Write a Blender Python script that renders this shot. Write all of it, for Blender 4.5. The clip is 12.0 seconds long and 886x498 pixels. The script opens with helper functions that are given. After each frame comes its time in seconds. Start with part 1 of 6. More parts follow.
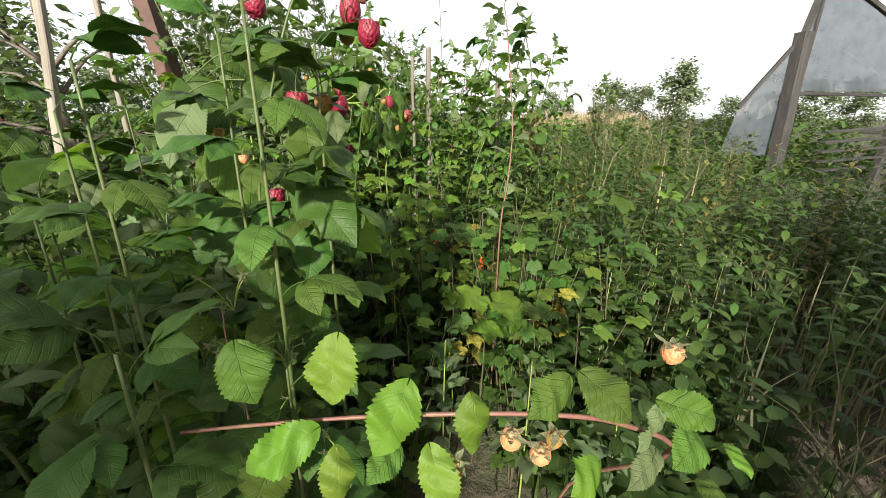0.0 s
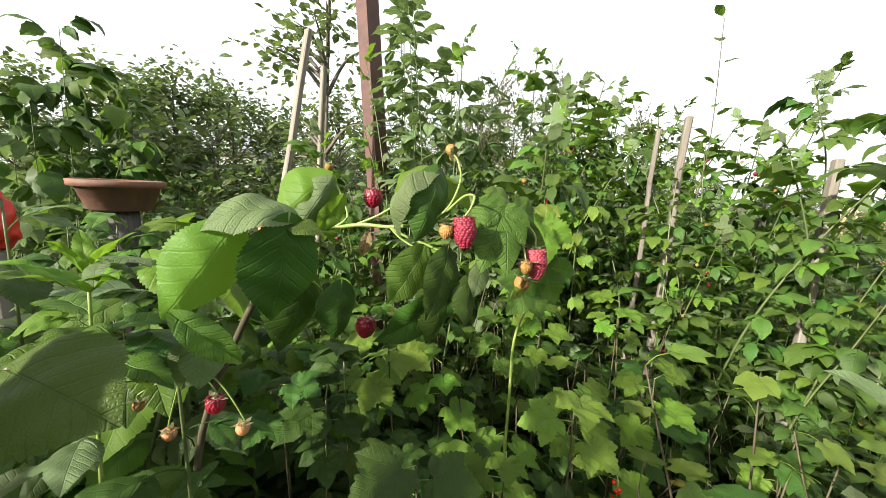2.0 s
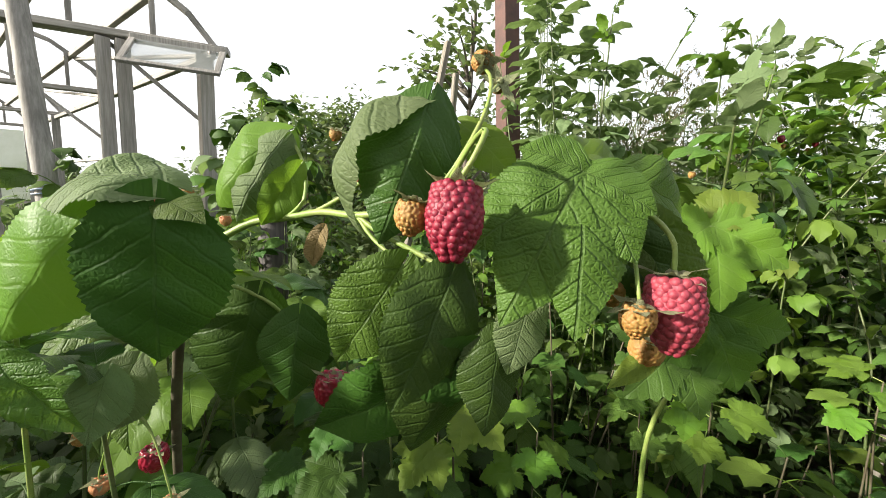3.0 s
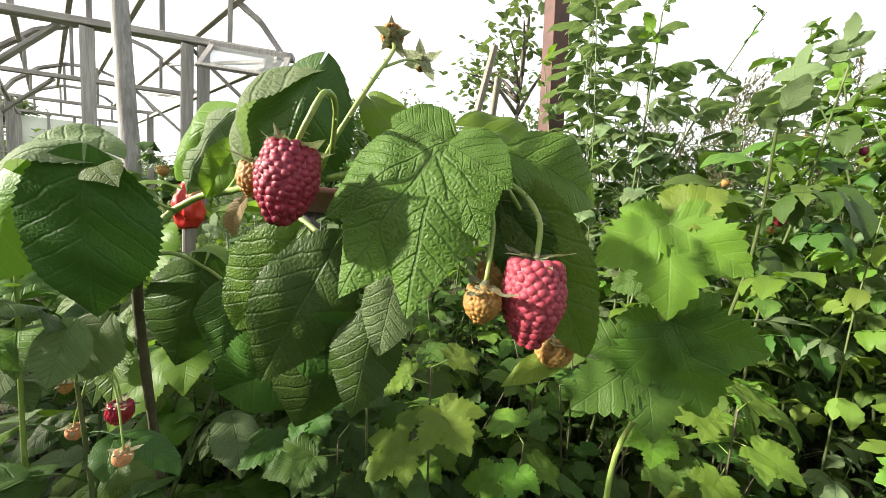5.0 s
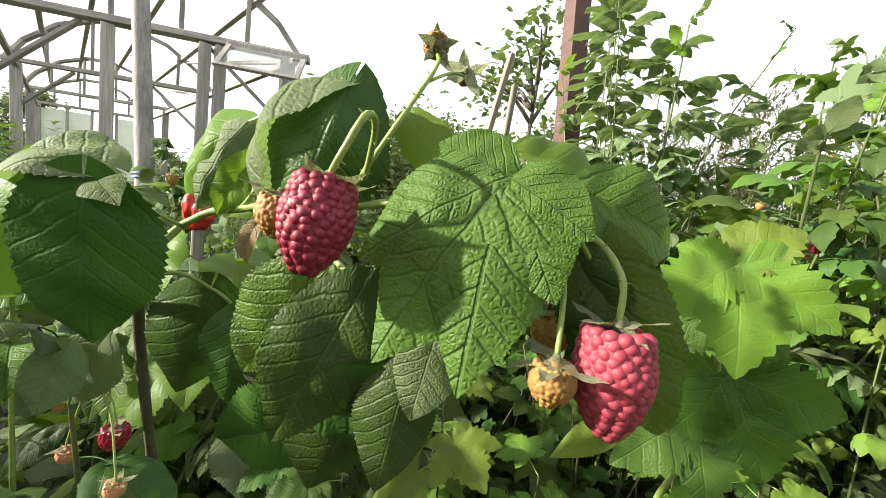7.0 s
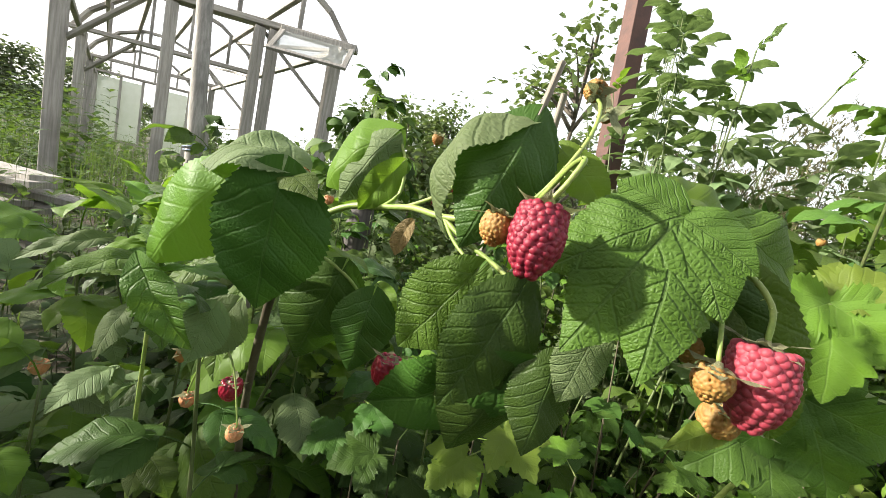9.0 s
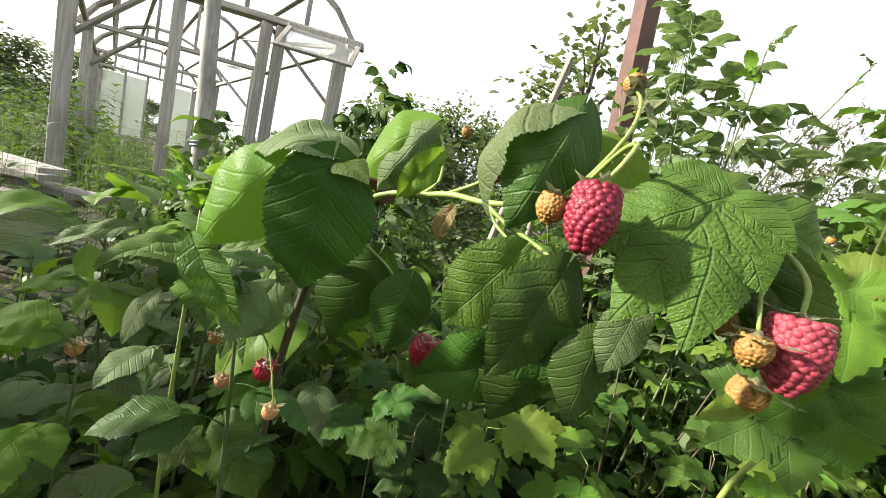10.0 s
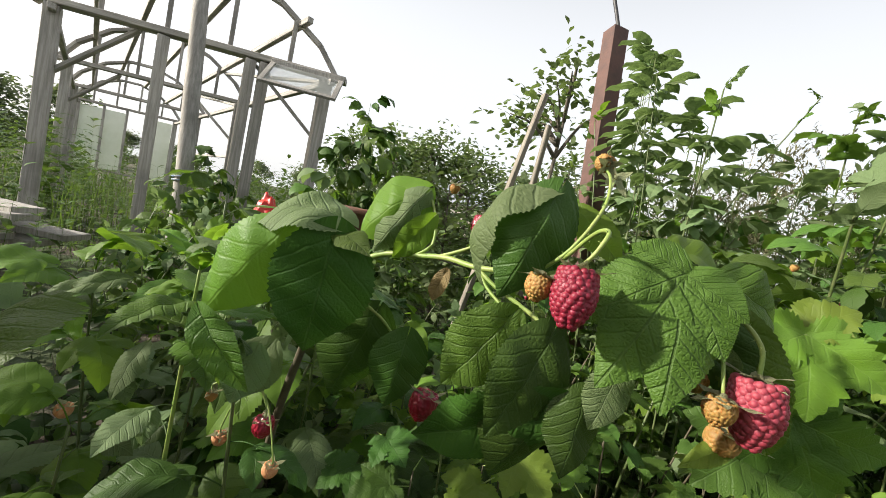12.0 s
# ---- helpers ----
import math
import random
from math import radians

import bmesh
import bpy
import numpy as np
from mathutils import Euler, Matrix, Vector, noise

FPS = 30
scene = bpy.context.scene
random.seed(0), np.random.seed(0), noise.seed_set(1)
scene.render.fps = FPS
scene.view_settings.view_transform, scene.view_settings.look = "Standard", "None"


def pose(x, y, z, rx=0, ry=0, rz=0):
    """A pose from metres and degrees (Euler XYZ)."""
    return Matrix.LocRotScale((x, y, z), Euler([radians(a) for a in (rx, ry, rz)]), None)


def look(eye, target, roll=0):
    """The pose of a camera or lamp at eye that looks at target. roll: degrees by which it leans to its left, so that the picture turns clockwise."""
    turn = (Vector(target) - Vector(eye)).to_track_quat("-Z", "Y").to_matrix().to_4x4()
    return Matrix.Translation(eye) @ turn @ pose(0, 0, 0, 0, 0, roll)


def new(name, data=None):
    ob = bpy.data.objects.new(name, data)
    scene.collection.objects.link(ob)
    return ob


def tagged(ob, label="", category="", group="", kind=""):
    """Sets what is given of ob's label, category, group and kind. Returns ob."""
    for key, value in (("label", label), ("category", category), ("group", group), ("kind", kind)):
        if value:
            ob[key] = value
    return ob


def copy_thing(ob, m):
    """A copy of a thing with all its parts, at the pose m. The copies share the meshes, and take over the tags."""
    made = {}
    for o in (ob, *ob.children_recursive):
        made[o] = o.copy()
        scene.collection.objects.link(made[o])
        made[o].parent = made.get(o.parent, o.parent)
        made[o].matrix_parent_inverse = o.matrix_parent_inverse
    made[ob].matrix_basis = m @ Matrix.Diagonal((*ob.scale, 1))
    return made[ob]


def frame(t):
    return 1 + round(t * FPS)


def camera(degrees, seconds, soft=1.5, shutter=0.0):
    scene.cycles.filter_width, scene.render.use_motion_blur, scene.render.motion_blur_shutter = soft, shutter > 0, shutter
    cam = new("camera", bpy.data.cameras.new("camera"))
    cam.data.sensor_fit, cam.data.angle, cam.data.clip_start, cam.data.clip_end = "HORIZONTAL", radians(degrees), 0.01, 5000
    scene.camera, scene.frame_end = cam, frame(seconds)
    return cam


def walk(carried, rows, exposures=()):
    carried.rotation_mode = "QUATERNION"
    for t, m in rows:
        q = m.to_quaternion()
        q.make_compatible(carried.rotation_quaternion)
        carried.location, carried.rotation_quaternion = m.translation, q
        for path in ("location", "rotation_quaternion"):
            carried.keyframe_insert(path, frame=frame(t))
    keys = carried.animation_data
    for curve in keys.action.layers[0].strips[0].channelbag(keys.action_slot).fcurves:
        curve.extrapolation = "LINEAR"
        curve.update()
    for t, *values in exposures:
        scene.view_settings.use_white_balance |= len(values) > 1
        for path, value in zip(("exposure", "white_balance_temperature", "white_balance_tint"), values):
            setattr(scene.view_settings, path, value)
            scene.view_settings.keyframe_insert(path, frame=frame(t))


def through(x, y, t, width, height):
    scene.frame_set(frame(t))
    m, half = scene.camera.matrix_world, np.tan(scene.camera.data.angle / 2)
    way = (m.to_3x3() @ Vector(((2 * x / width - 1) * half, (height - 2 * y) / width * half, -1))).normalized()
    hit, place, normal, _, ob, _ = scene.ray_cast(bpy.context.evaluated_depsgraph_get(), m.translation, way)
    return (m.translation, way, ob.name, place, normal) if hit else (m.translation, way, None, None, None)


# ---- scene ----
cam = camera(100.7, 12.0, soft=0.75)
ROWS = [
    (0, look((-0.3758, 0.1625, 1.0122), (-0.1037, 1.065, 0.6783), 0.00)),
    (0.5, look((-0.254, 0.361, 1.036), (-0.035, 1.311, 0.812), -1.00)),
    (1, look((-0.1537, 0.5479, 1.015), (-0.3017, 1.5136, 0.802), 1.50)),
    (1.5, look((-0.1297, 0.6928, 1.0378), (-0.3336, 1.6495, 0.8299), 3.00)),
    (2, look((-0.1334, 0.8376, 1.0895), (-0.4543, 1.7705, 0.9262), 3.20)),
    (2.5, look((-0.1254, 0.9695, 1.075), (-0.66, 1.8052, 0.9497), 1.00)),
    (3, look((-0.1365, 1.0472, 1.0601), (-0.802, 1.781, 0.9237), 2.79)),
    (5, look((-0.0882, 1.1047, 1.0518), (-0.8453, 1.7448, 0.9212), 5.57)),
    (5.5, look((-0.0791, 1.1071, 1.0498), (-0.83, 1.7569, 0.9326), 5.00)),
    (6, look((-0.0803, 1.1259, 1.0725), (-0.8352, 1.7681, 0.9393), 9.20)),
    (6.5, look((-0.0754, 1.1256, 1.0634), (-0.826, 1.7721, 0.9271), 8.60)),
    (7, look((-0.1186, 1.1077, 1.0624), (-0.8877, 1.7353, 0.9418), 7.64)),
    (7.5, look((-0.1428, 1.0809, 1.0598), (-0.9224, 1.6919, 0.9223), 11.92)),
    (9.5, look((-0.1301, 1.0309, 1.0601), (-0.9279, 1.618, 0.9225), 13.13)),
    (10, look((-0.1335, 1.0145, 1.0473), (-0.9312, 1.6009, 0.9066), 13.87)),
    (10.5, look((-0.1438, 0.9914, 1.0534), (-0.9468, 1.5675, 0.901), 16.43)),
    (11, look((-0.14, 1.0022, 1.0662), (-0.9124, 1.6259, 0.9462), 11.92)),
    (11.5, look((-0.138, 1.0024, 1.07), (-0.9013, 1.6429, 0.9853), 12.25)),
    (12, look((-0.1284, 0.9959, 1.0729), (-0.9175, 1.6062, 1.0023), 12.18)),
]
walk(cam, ROWS, exposures=((0.0, -0.05), (0.5, 0.1), (1.0, 0.3), (1.5, 0.34), (2.0, 0.22), (2.5, 0.1), (3.0, 0.12), (5.0, 0.4), (6.0, 0.34), (7.5, 0.4), (9.5, 0.3), (10.0, 0.36), (10.5, 0.42), (11.0, 0.2), (11.5, -0.02), (12.0, -0.16)))

# ---- light: a low, hazy evening sun and a bright white sky ----
SUN_YAW, SUN_UP = 151.0, 23.0
world = bpy.data.worlds.new("sky")
scene.world = world
world.use_nodes = True
wn = world.node_tree
wn.nodes.clear()
sky = wn.nodes.new("ShaderNodeTexSky")
sky.sky_type = "NISHITA"
sky.sun_disc = False
sky.sun_elevation = radians(SUN_UP)
sky.sun_rotation = radians(-SUN_YAW)
sky.air_density, sky.dust_density, sky.ozone_density = 1.0, 6.0, 0.3
haze = wn.nodes.new("ShaderNodeMixRGB")
# the haze is thick near the horizon and thins out overhead
way = wn.nodes.new("ShaderNodeTexCoord")
up = wn.nodes.new("ShaderNodeSeparateXYZ")
wn.links.new(way.outputs["Generated"], up.inputs[0])
thin = wn.nodes.new("ShaderNodeMapRange")
thin.interpolation_type = "SMOOTHSTEP"
for slot, value in (("From Min", 0.35), ("From Max", 1.0), ("To Min", 0.58), ("To Max", 0.1)):
    thin.inputs[slot].default_value = value
wn.links.new(up.outputs[2], thin.inputs["Value"])
wn.links.new(thin.outputs["Result"], haze.inputs[0])
haze.inputs[2].default_value = (14.0, 14.1, 14.2, 1)
wn.links.new(sky.outputs[0], haze.inputs[1])
back = wn.nodes.new("ShaderNodeBackground")
back.inputs[1].default_value = 0.128
wn.links.new(haze.outputs[0], back.inputs[0])
wout = wn.nodes.new("ShaderNodeOutputWorld")
wn.links.new(back.outputs[0], wout.inputs[0])
sun = new("sun", bpy.data.lights.new("sun", "SUN"))
sun.data.energy, sun.data.angle, sun.data.color = 9.5, radians(2.0), (1.0, 0.94, 0.84)
sd = Vector((-math.sin(radians(SUN_YAW)) * math.cos(radians(SUN_UP)), math.cos(radians(SUN_YAW)) * math.cos(radians(SUN_UP)), math.sin(radians(SUN_UP))))
sun.matrix_world = look(sd * 50, (0, 0, 0))


# ---- materials ----
class Nodes:
    """A node material and short ways to add nodes to it."""

    def __init__(self, name):
        self.mat = bpy.data.materials.new(name)
        self.mat.use_nodes = True
        self.nt = self.mat.node_tree
        self.nt.nodes.clear()
        self.out = self.nt.nodes.new("ShaderNodeOutputMaterial")

    def link(self, value, socket):
        if hasattr(value, "is_output"):
            self.nt.links.new(value, socket)
        elif isinstance(value, tuple):
            socket.default_value = (*value, 1) if len(value) == 3 and len(socket.default_value) == 4 else value
        else:
            socket.default_value = value

    def math(self, op, a, b=0.0, c=0.0):
        n = self.nt.nodes.new("ShaderNodeMath")
        n.operation = op
        for s, v in zip(n.inputs, (a, b, c)):
            self.link(v, s)
        return n.outputs[0]

    def mix(self, f, a, b):
        n = self.nt.nodes.new("ShaderNodeMixRGB")
        for s, v in zip(n.inputs, (f, a, b)):
            self.link(v, s)
        return n.outputs[0]

    def step(self, v, a, b, lo=0.0, hi=1.0):
        n = self.nt.nodes.new("ShaderNodeMapRange")
        n.interpolation_type = "SMOOTHSTEP"
        for s, q in zip(n.inputs, (v, a, b, lo, hi)):
            self.link(q, s)
        return n.outputs[0]

    def coords(self, which="Object"):
        return self.nt.nodes.new("ShaderNodeTexCoord").outputs[which]

    def stretch(self, vec, scale):
        n = self.nt.nodes.new("ShaderNodeMapping")
        self.link(vec, n.inputs[0])
        n.inputs[3].default_value = scale
        return n.outputs[0]

    def noise(self, vec, scale, detail=3.0, rough=0.55):
        n = self.nt.nodes.new("ShaderNodeTexNoise")
        self.link(vec, n.inputs["Vector"])
        n.inputs["Scale"].default_value, n.inputs["Detail"].default_value, n.inputs["Roughness"].default_value = scale, detail, rough
        return n.outputs[0]

    def random(self):
        return self.nt.nodes.new("ShaderNodeObjectInfo").outputs["Random"]

    def island(self):
        return self.nt.nodes.new("ShaderNodeNewGeometry").outputs["Random Per Island"]

    def bump(self, height, strength, distance):
        n = self.nt.nodes.new("ShaderNodeBump")
        n.inputs["Strength"].default_value, n.inputs["Distance"].default_value = strength, distance
        self.link(height, n.inputs["Height"])
        return n.outputs[0]

    def hue(self, col, h=0.5, s=1.0, v=1.0):
        n = self.nt.nodes.new("ShaderNodeHueSaturation")
        for key, q in (("Hue", h), ("Saturation", s), ("Value", v), ("Color", col)):
            self.link(q, n.inputs[key])
        return n.outputs[0]

    def surface(self, colour, rough=0.6, normal=None, metal=0.0, glow=None, through=None, share=0.3, spec=0.5, sss=0.0):
        p = self.nt.nodes.new("ShaderNodeBsdfPrincipled")
        self.link(colour, p.inputs["Base Color"])
        self.link(rough, p.inputs["Roughness"])
        p.inputs["Metallic"].default_value = metal
        p.inputs["Specular IOR Level"].default_value = spec
        if sss:
            p.inputs["Subsurface Weight"].default_value = sss
            p.inputs["Subsurface Radius"].default_value = (0.004, 0.0012, 0.001)
            p.inputs["Subsurface Scale"].default_value = 1.0
        if normal is not None:
            self.link(normal, p.inputs["Normal"])
        last = p.outputs[0]
        if through is not None:
            t = self.nt.nodes.new("ShaderNodeBsdfTranslucent")
            self.link(through, t.inputs[0])
            if normal is not None:
                self.link(normal, t.inputs["Normal"])
            m = self.nt.nodes.new("ShaderNodeMixShader")
            self.link(share, m.inputs[0])
            self.nt.links.new(last, m.inputs[1])
            self.nt.links.new(t.outputs[0], m.inputs[2])
            last = m.outputs[0]
        self.nt.links.new(last, self.out.inputs[0])
        return self.mat


def leaf_material(name, colour, vein, through, rough=0.48, share=0.32, fine=True, veins=8.0, relief=1.0):
    """A leaf: side veins at a slant on both sides of a midrib, pillowed between them."""
    n = Nodes(name)
    uv = n.coords("UV")
    sep = n.nt.nodes.new("ShaderNodeSeparateXYZ")
    n.link(uv, sep.inputs[0])
    ax = n.math("ABSOLUTE", sep.outputs[0])
    wob = n.noise(uv, 5.0, 2.0)
    other_side = n.math("MULTIPLY", n.math("GREATER_THAN", sep.outputs[0], 0.0), 0.45)
    slant = n.math("SUBTRACT", sep.outputs[1], n.math("MULTIPLY", ax, 0.85))
    s = n.math("ADD", n.math("MULTIPLY", n.math("ADD", slant, n.math("MULTIPLY", wob, 0.07)), veins), other_side)
    side = n.math("ABSOLUTE", n.math("SUBTRACT", n.math("FRACT", s), 0.5))
    mid = n.step(ax, 0.003, 0.012, 1.0, 0.0)
    lines = n.math("MAXIMUM", n.step(side, 0.455, 0.495), mid)
    cell = n.nt.nodes.new("ShaderNodeTexVoronoi")
    cell.feature = "DISTANCE_TO_EDGE"
    cell.inputs["Scale"].default_value = 34.0
    n.link(uv, cell.inputs["Vector"])
    quilt = n.step(cell.outputs["Distance"], 0.0, 0.35)
    ob = n.coords("Object")
    blotch = n.noise(ob, 2.2 if fine else 9.0, 3.0)
    grain = n.noise(uv, 34.0, 3.0, 0.65)
    rnd = n.random() if fine else n.island()
    col = n.hue(colour, n.math("MULTIPLY_ADD", rnd, 0.05, 0.475), n.math("MULTIPLY_ADD", blotch, 0.3, 0.85), n.math("MULTIPLY_ADD", rnd, 0.7, 0.6))
    col = n.mix(n.math("MULTIPLY", blotch, 0.35), col, tuple(c * 0.6 for c in colour))
    col = n.mix(n.math("MULTIPLY", grain, 0.3), col, vein)
    col = n.mix(n.math("MULTIPLY", lines, 0.3), col, vein)
    crinkle = n.noise(n.stretch(uv, (46.0, 30.0, 1.0)), 1.0, 2.0, 0.5)
    pillow = n.math("MULTIPLY_ADD", n.step(side, 0.5, 0.36), 0.5, n.math("MULTIPLY", mid, -0.8))
    pillow = n.math("MULTIPLY_ADD", crinkle, 0.2, pillow)
    height = n.math("ADD", n.math("ADD", pillow, n.math("MULTIPLY", quilt, 0.22)), n.math("MULTIPLY", grain, 0.22))
    normal = n.bump(height, (0.7 if fine else 0.3) * relief, 0.0017)
    return n.surface(col, n.math("MULTIPLY_ADD", grain, 0.2, rough - 0.1), normal, through=through, share=share, spec=0.2)


LEAF = leaf_material("raspberry_leaf", (0.09, 0.165, 0.021), (0.12, 0.18, 0.07), (0.17, 0.30, 0.03))
# deep green, also the darker copy that paints shade into low leaves
LEAF_DEEP_SHADED = leaf_material("deep_green_shaded_leaf", (0.042, 0.092, 0.012), (0.07, 0.12, 0.04), (0.08, 0.19, 0.015), share=0.08, relief=0.6)
LEAF_PALE = leaf_material("pale_leaf", (0.16, 0.225, 0.095), (0.22, 0.28, 0.15), (0.24, 0.36, 0.10), rough=0.62)
LEAF_BRIGHT = leaf_material("bright_young_leaf", (0.13, 0.24, 0.025), (0.20, 0.30, 0.08), (0.24, 0.42, 0.03), share=0.4, veins=6.0, relief=0.4)
LEAF_LIME = leaf_material("lime_leaf", (0.165, 0.255, 0.035), (0.22, 0.31, 0.08), (0.28, 0.42, 0.03), share=0.4, veins=6.0, relief=0.4)
LEAF_CURRANT = leaf_material("currant_leaf", (0.068, 0.14, 0.02), (0.11, 0.17, 0.06), (0.16, 0.29, 0.025), veins=6.0, relief=0.6)
LEAF_YELLOW = leaf_material("yellowing_leaf", (0.33, 0.29, 0.05), (0.4, 0.36, 0.12), (0.42, 0.36, 0.06))
LEAF_RUST = leaf_material("rusty_leaf", (0.30, 0.10, 0.035), (0.34, 0.2, 0.08), (0.42, 0.14, 0.04), veins=6.0, relief=0.4)
LEAF_MEALY = leaf_material("mealy_leaf", (0.13, 0.19, 0.085), (0.19, 0.24, 0.13), (0.18, 0.28, 0.07), rough=0.62, relief=0.3)
LEAF_DRY = leaf_material("dry_leaf", (0.30, 0.22, 0.10), (0.36, 0.28, 0.15), (0.3, 0.2, 0.08))
# tree leaf lightened in colour to carry the haze and glare over it
LEAF_TREE_HAZED = leaf_material("hazed_tree_leaf", (0.14, 0.19, 0.085), (0.16, 0.21, 0.10), (0.21, 0.30, 0.07), fine=False)
LEAF_SMALL = leaf_material("small_leaf", (0.045, 0.08, 0.02), (0.07, 0.10, 0.04), (0.08, 0.15, 0.02), fine=False)
# far foliage, with the haze of distance mixed into its pale colour
LEAF_FAR_HAZED = leaf_material("hazed_far_leaf", (0.17, 0.215, 0.115), (0.19, 0.22, 0.13), (0.22, 0.29, 0.10), fine=False, share=0.3)
WEED = leaf_material("weed_leaf", (0.078, 0.135, 0.03), (0.11, 0.16, 0.055), (0.16, 0.26, 0.04), fine=False)
WEED_YELLOW = leaf_material("yellow_weed", (0.2, 0.19, 0.05), (0.26, 0.24, 0.09), (0.28, 0.26, 0.06), fine=False)
WEED_HEAD = leaf_material("seed_head", (0.19, 0.19, 0.105), (0.24, 0.22, 0.14), (0.22, 0.21, 0.10), fine=False)
STRAW = leaf_material("straw", (0.42, 0.34, 0.19), (0.46, 0.39, 0.24), (0.35, 0.28, 0.14), fine=False)


def stem_material(name, colour, other, rough=0.5):
    n = Nodes(name)
    ob = n.coords("Object")
    mottled = n.noise(ob, 60.0, 4.0)
    fine = n.noise(ob, 700.0, 2.0)
    col = n.mix(n.step(mottled, 0.35, 0.65), colour, other)
    col = n.hue(col, 0.5, 1.0, n.math("MULTIPLY_ADD", fine, 0.6, 0.7))
    return n.surface(col, rough, n.bump(fine, 0.3, 0.0006))


STEM = stem_material("green_stem", (0.20, 0.30, 0.06), (0.27, 0.33, 0.09))
STEM_CANE = stem_material("cane_stem", (0.085, 0.125, 0.035), (0.11, 0.13, 0.05))
STEM_RED = stem_material("reddish_stem", (0.19, 0.075, 0.065), (0.2, 0.12, 0.07))
STEM_BROWN = stem_material("woody_stem", (0.07, 0.055, 0.03), (0.1, 0.09, 0.05), 0.75)
STEM_DRY = stem_material("dry_stalk", (0.42, 0.38, 0.22), (0.34, 0.32, 0.17), 0.7)
BARK = stem_material("bark", (0.11, 0.09, 0.07), (0.17, 0.15, 0.12), 0.85)


def berry_material(name, colour, other, rough=0.32, sss=0.25):
    n = Nodes(name)
    ob = n.coords("Object")
    isl = n.math("MULTIPLY_ADD", n.noise(ob, 260.0, 1.0), 1.0, n.math("MULTIPLY", n.random(), 0.25))
    blot = n.noise(ob, 90.0, 3.0)
    fuzz = n.noise(ob, 1500.0, 2.0)
    col = n.mix(n.step(isl, 0.2, 1.0, 0.0, 0.55), colour, other)
    col = n.hue(col, 0.5, 1.0, n.math("MULTIPLY_ADD", blot, 0.8, 0.6))
    return n.surface(col, n.math("MULTIPLY_ADD", fuzz, 0.25, rough - 0.1), n.bump(fuzz, 0.15, 0.0003), sss=sss)


BERRY_RED = berry_material("ripe_red_berry", (0.19, 0.006, 0.022), (0.28, 0.02, 0.045), 0.5)
BERRY_PINK = berry_material("pinkish_red_berry", (0.26, 0.022, 0.042), (0.36, 0.065, 0.085), 0.54)
BERRY_DARK = berry_material("dark_red_berry", (0.2, 0.006, 0.02), (0.27, 0.015, 0.035))
BERRY_GOLD = berry_material("unripe_orange_berry", (0.27, 0.14, 0.03), (0.34, 0.21, 0.06), 0.62)
BERRY_PEACH = berry_material("half_ripe_berry", (0.52, 0.22, 0.1), (0.52, 0.32, 0.14), 0.5)
CURRANT = berry_material("red_currant", (0.6, 0.03, 0.01), (0.62, 0.07, 0.02), 0.15)


def wood_material(name, light, dark, rough=0.75):
    n = Nodes(name)
    ob = n.coords("Object")
    grain = n.noise(n.stretch(ob, (60.0, 60.0, 3.0)), 1.0, 5.0, 0.65)
    cloud = n.noise(ob, 2.5, 4.0)
    col = n.mix(n.step(grain, 0.3, 0.72), dark, light)
    col = n.mix(n.step(cloud, 0.45, 0.75, 0.0, 0.6), col, tuple(0.55 * c for c in dark))
    col = n.hue(col, 0.5, 0.9, n.math("MULTIPLY_ADD", n.random(), 0.4, 0.8))
    return n.surface(col, rough, n.bump(grain, 0.5, 0.004))


WOOD_GREY = wood_material("weathered_grey_wood", (0.46, 0.43, 0.39), (0.25, 0.235, 0.205))
WOOD_DARK = wood_material("dark_old_wood", (0.16, 0.14, 0.12), (0.06, 0.055, 0.05))
TARRED = wood_material("tarred_wood", (0.06, 0.055, 0.05), (0.025, 0.023, 0.022))
WOOD_STAKE = wood_material("pale_stake_wood", (0.27, 0.24, 0.19), (0.15, 0.13, 0.10))


def plain_material(name, colour, other, rough, scale=12.0, metal=0.0, bump=0.3, through=None, share=0.3):
    n = Nodes(name)
    ob = n.coords("Object")
    a = n.noise(ob, scale, 5.0, 0.6)
    b = n.noise(ob, scale * 9, 3.0)
    col = n.mix(n.step(a, 0.35, 0.68), colour, other)
    col = n.hue(col, 0.5, 1.0, n.math("MULTIPLY_ADD", b, 0.4, 0.8))
    return n.surface(col, n.math("MULTIPLY_ADD", b, 0.2, rough - 0.1), n.bump(n.math("ADD", a, b), bump, 0.003), metal=metal, through=through, share=share)


RUST = plain_material("rusty_brown_paint", (0.115, 0.055, 0.042), (0.075, 0.04, 0.033), 0.7, 14.0)
def film_material(name, colour, other, through, clear):
    mat = plain_material(name, colour, other, 0.35, 6.0, through=through, share=0.6)
    nt = mat.node_tree
    last = nt.nodes["Material Output"].inputs[0].links[0].from_socket
    see = nt.nodes.new("ShaderNodeBsdfTransparent")
    m = nt.nodes.new("ShaderNodeMixShader")
    m.inputs[0].default_value = clear
    nt.links.new(last, m.inputs[1])
    nt.links.new(see.outputs[0], m.inputs[2])
    nt.links.new(m.outputs[0], nt.nodes["Material Output"].inputs[0])
    return mat


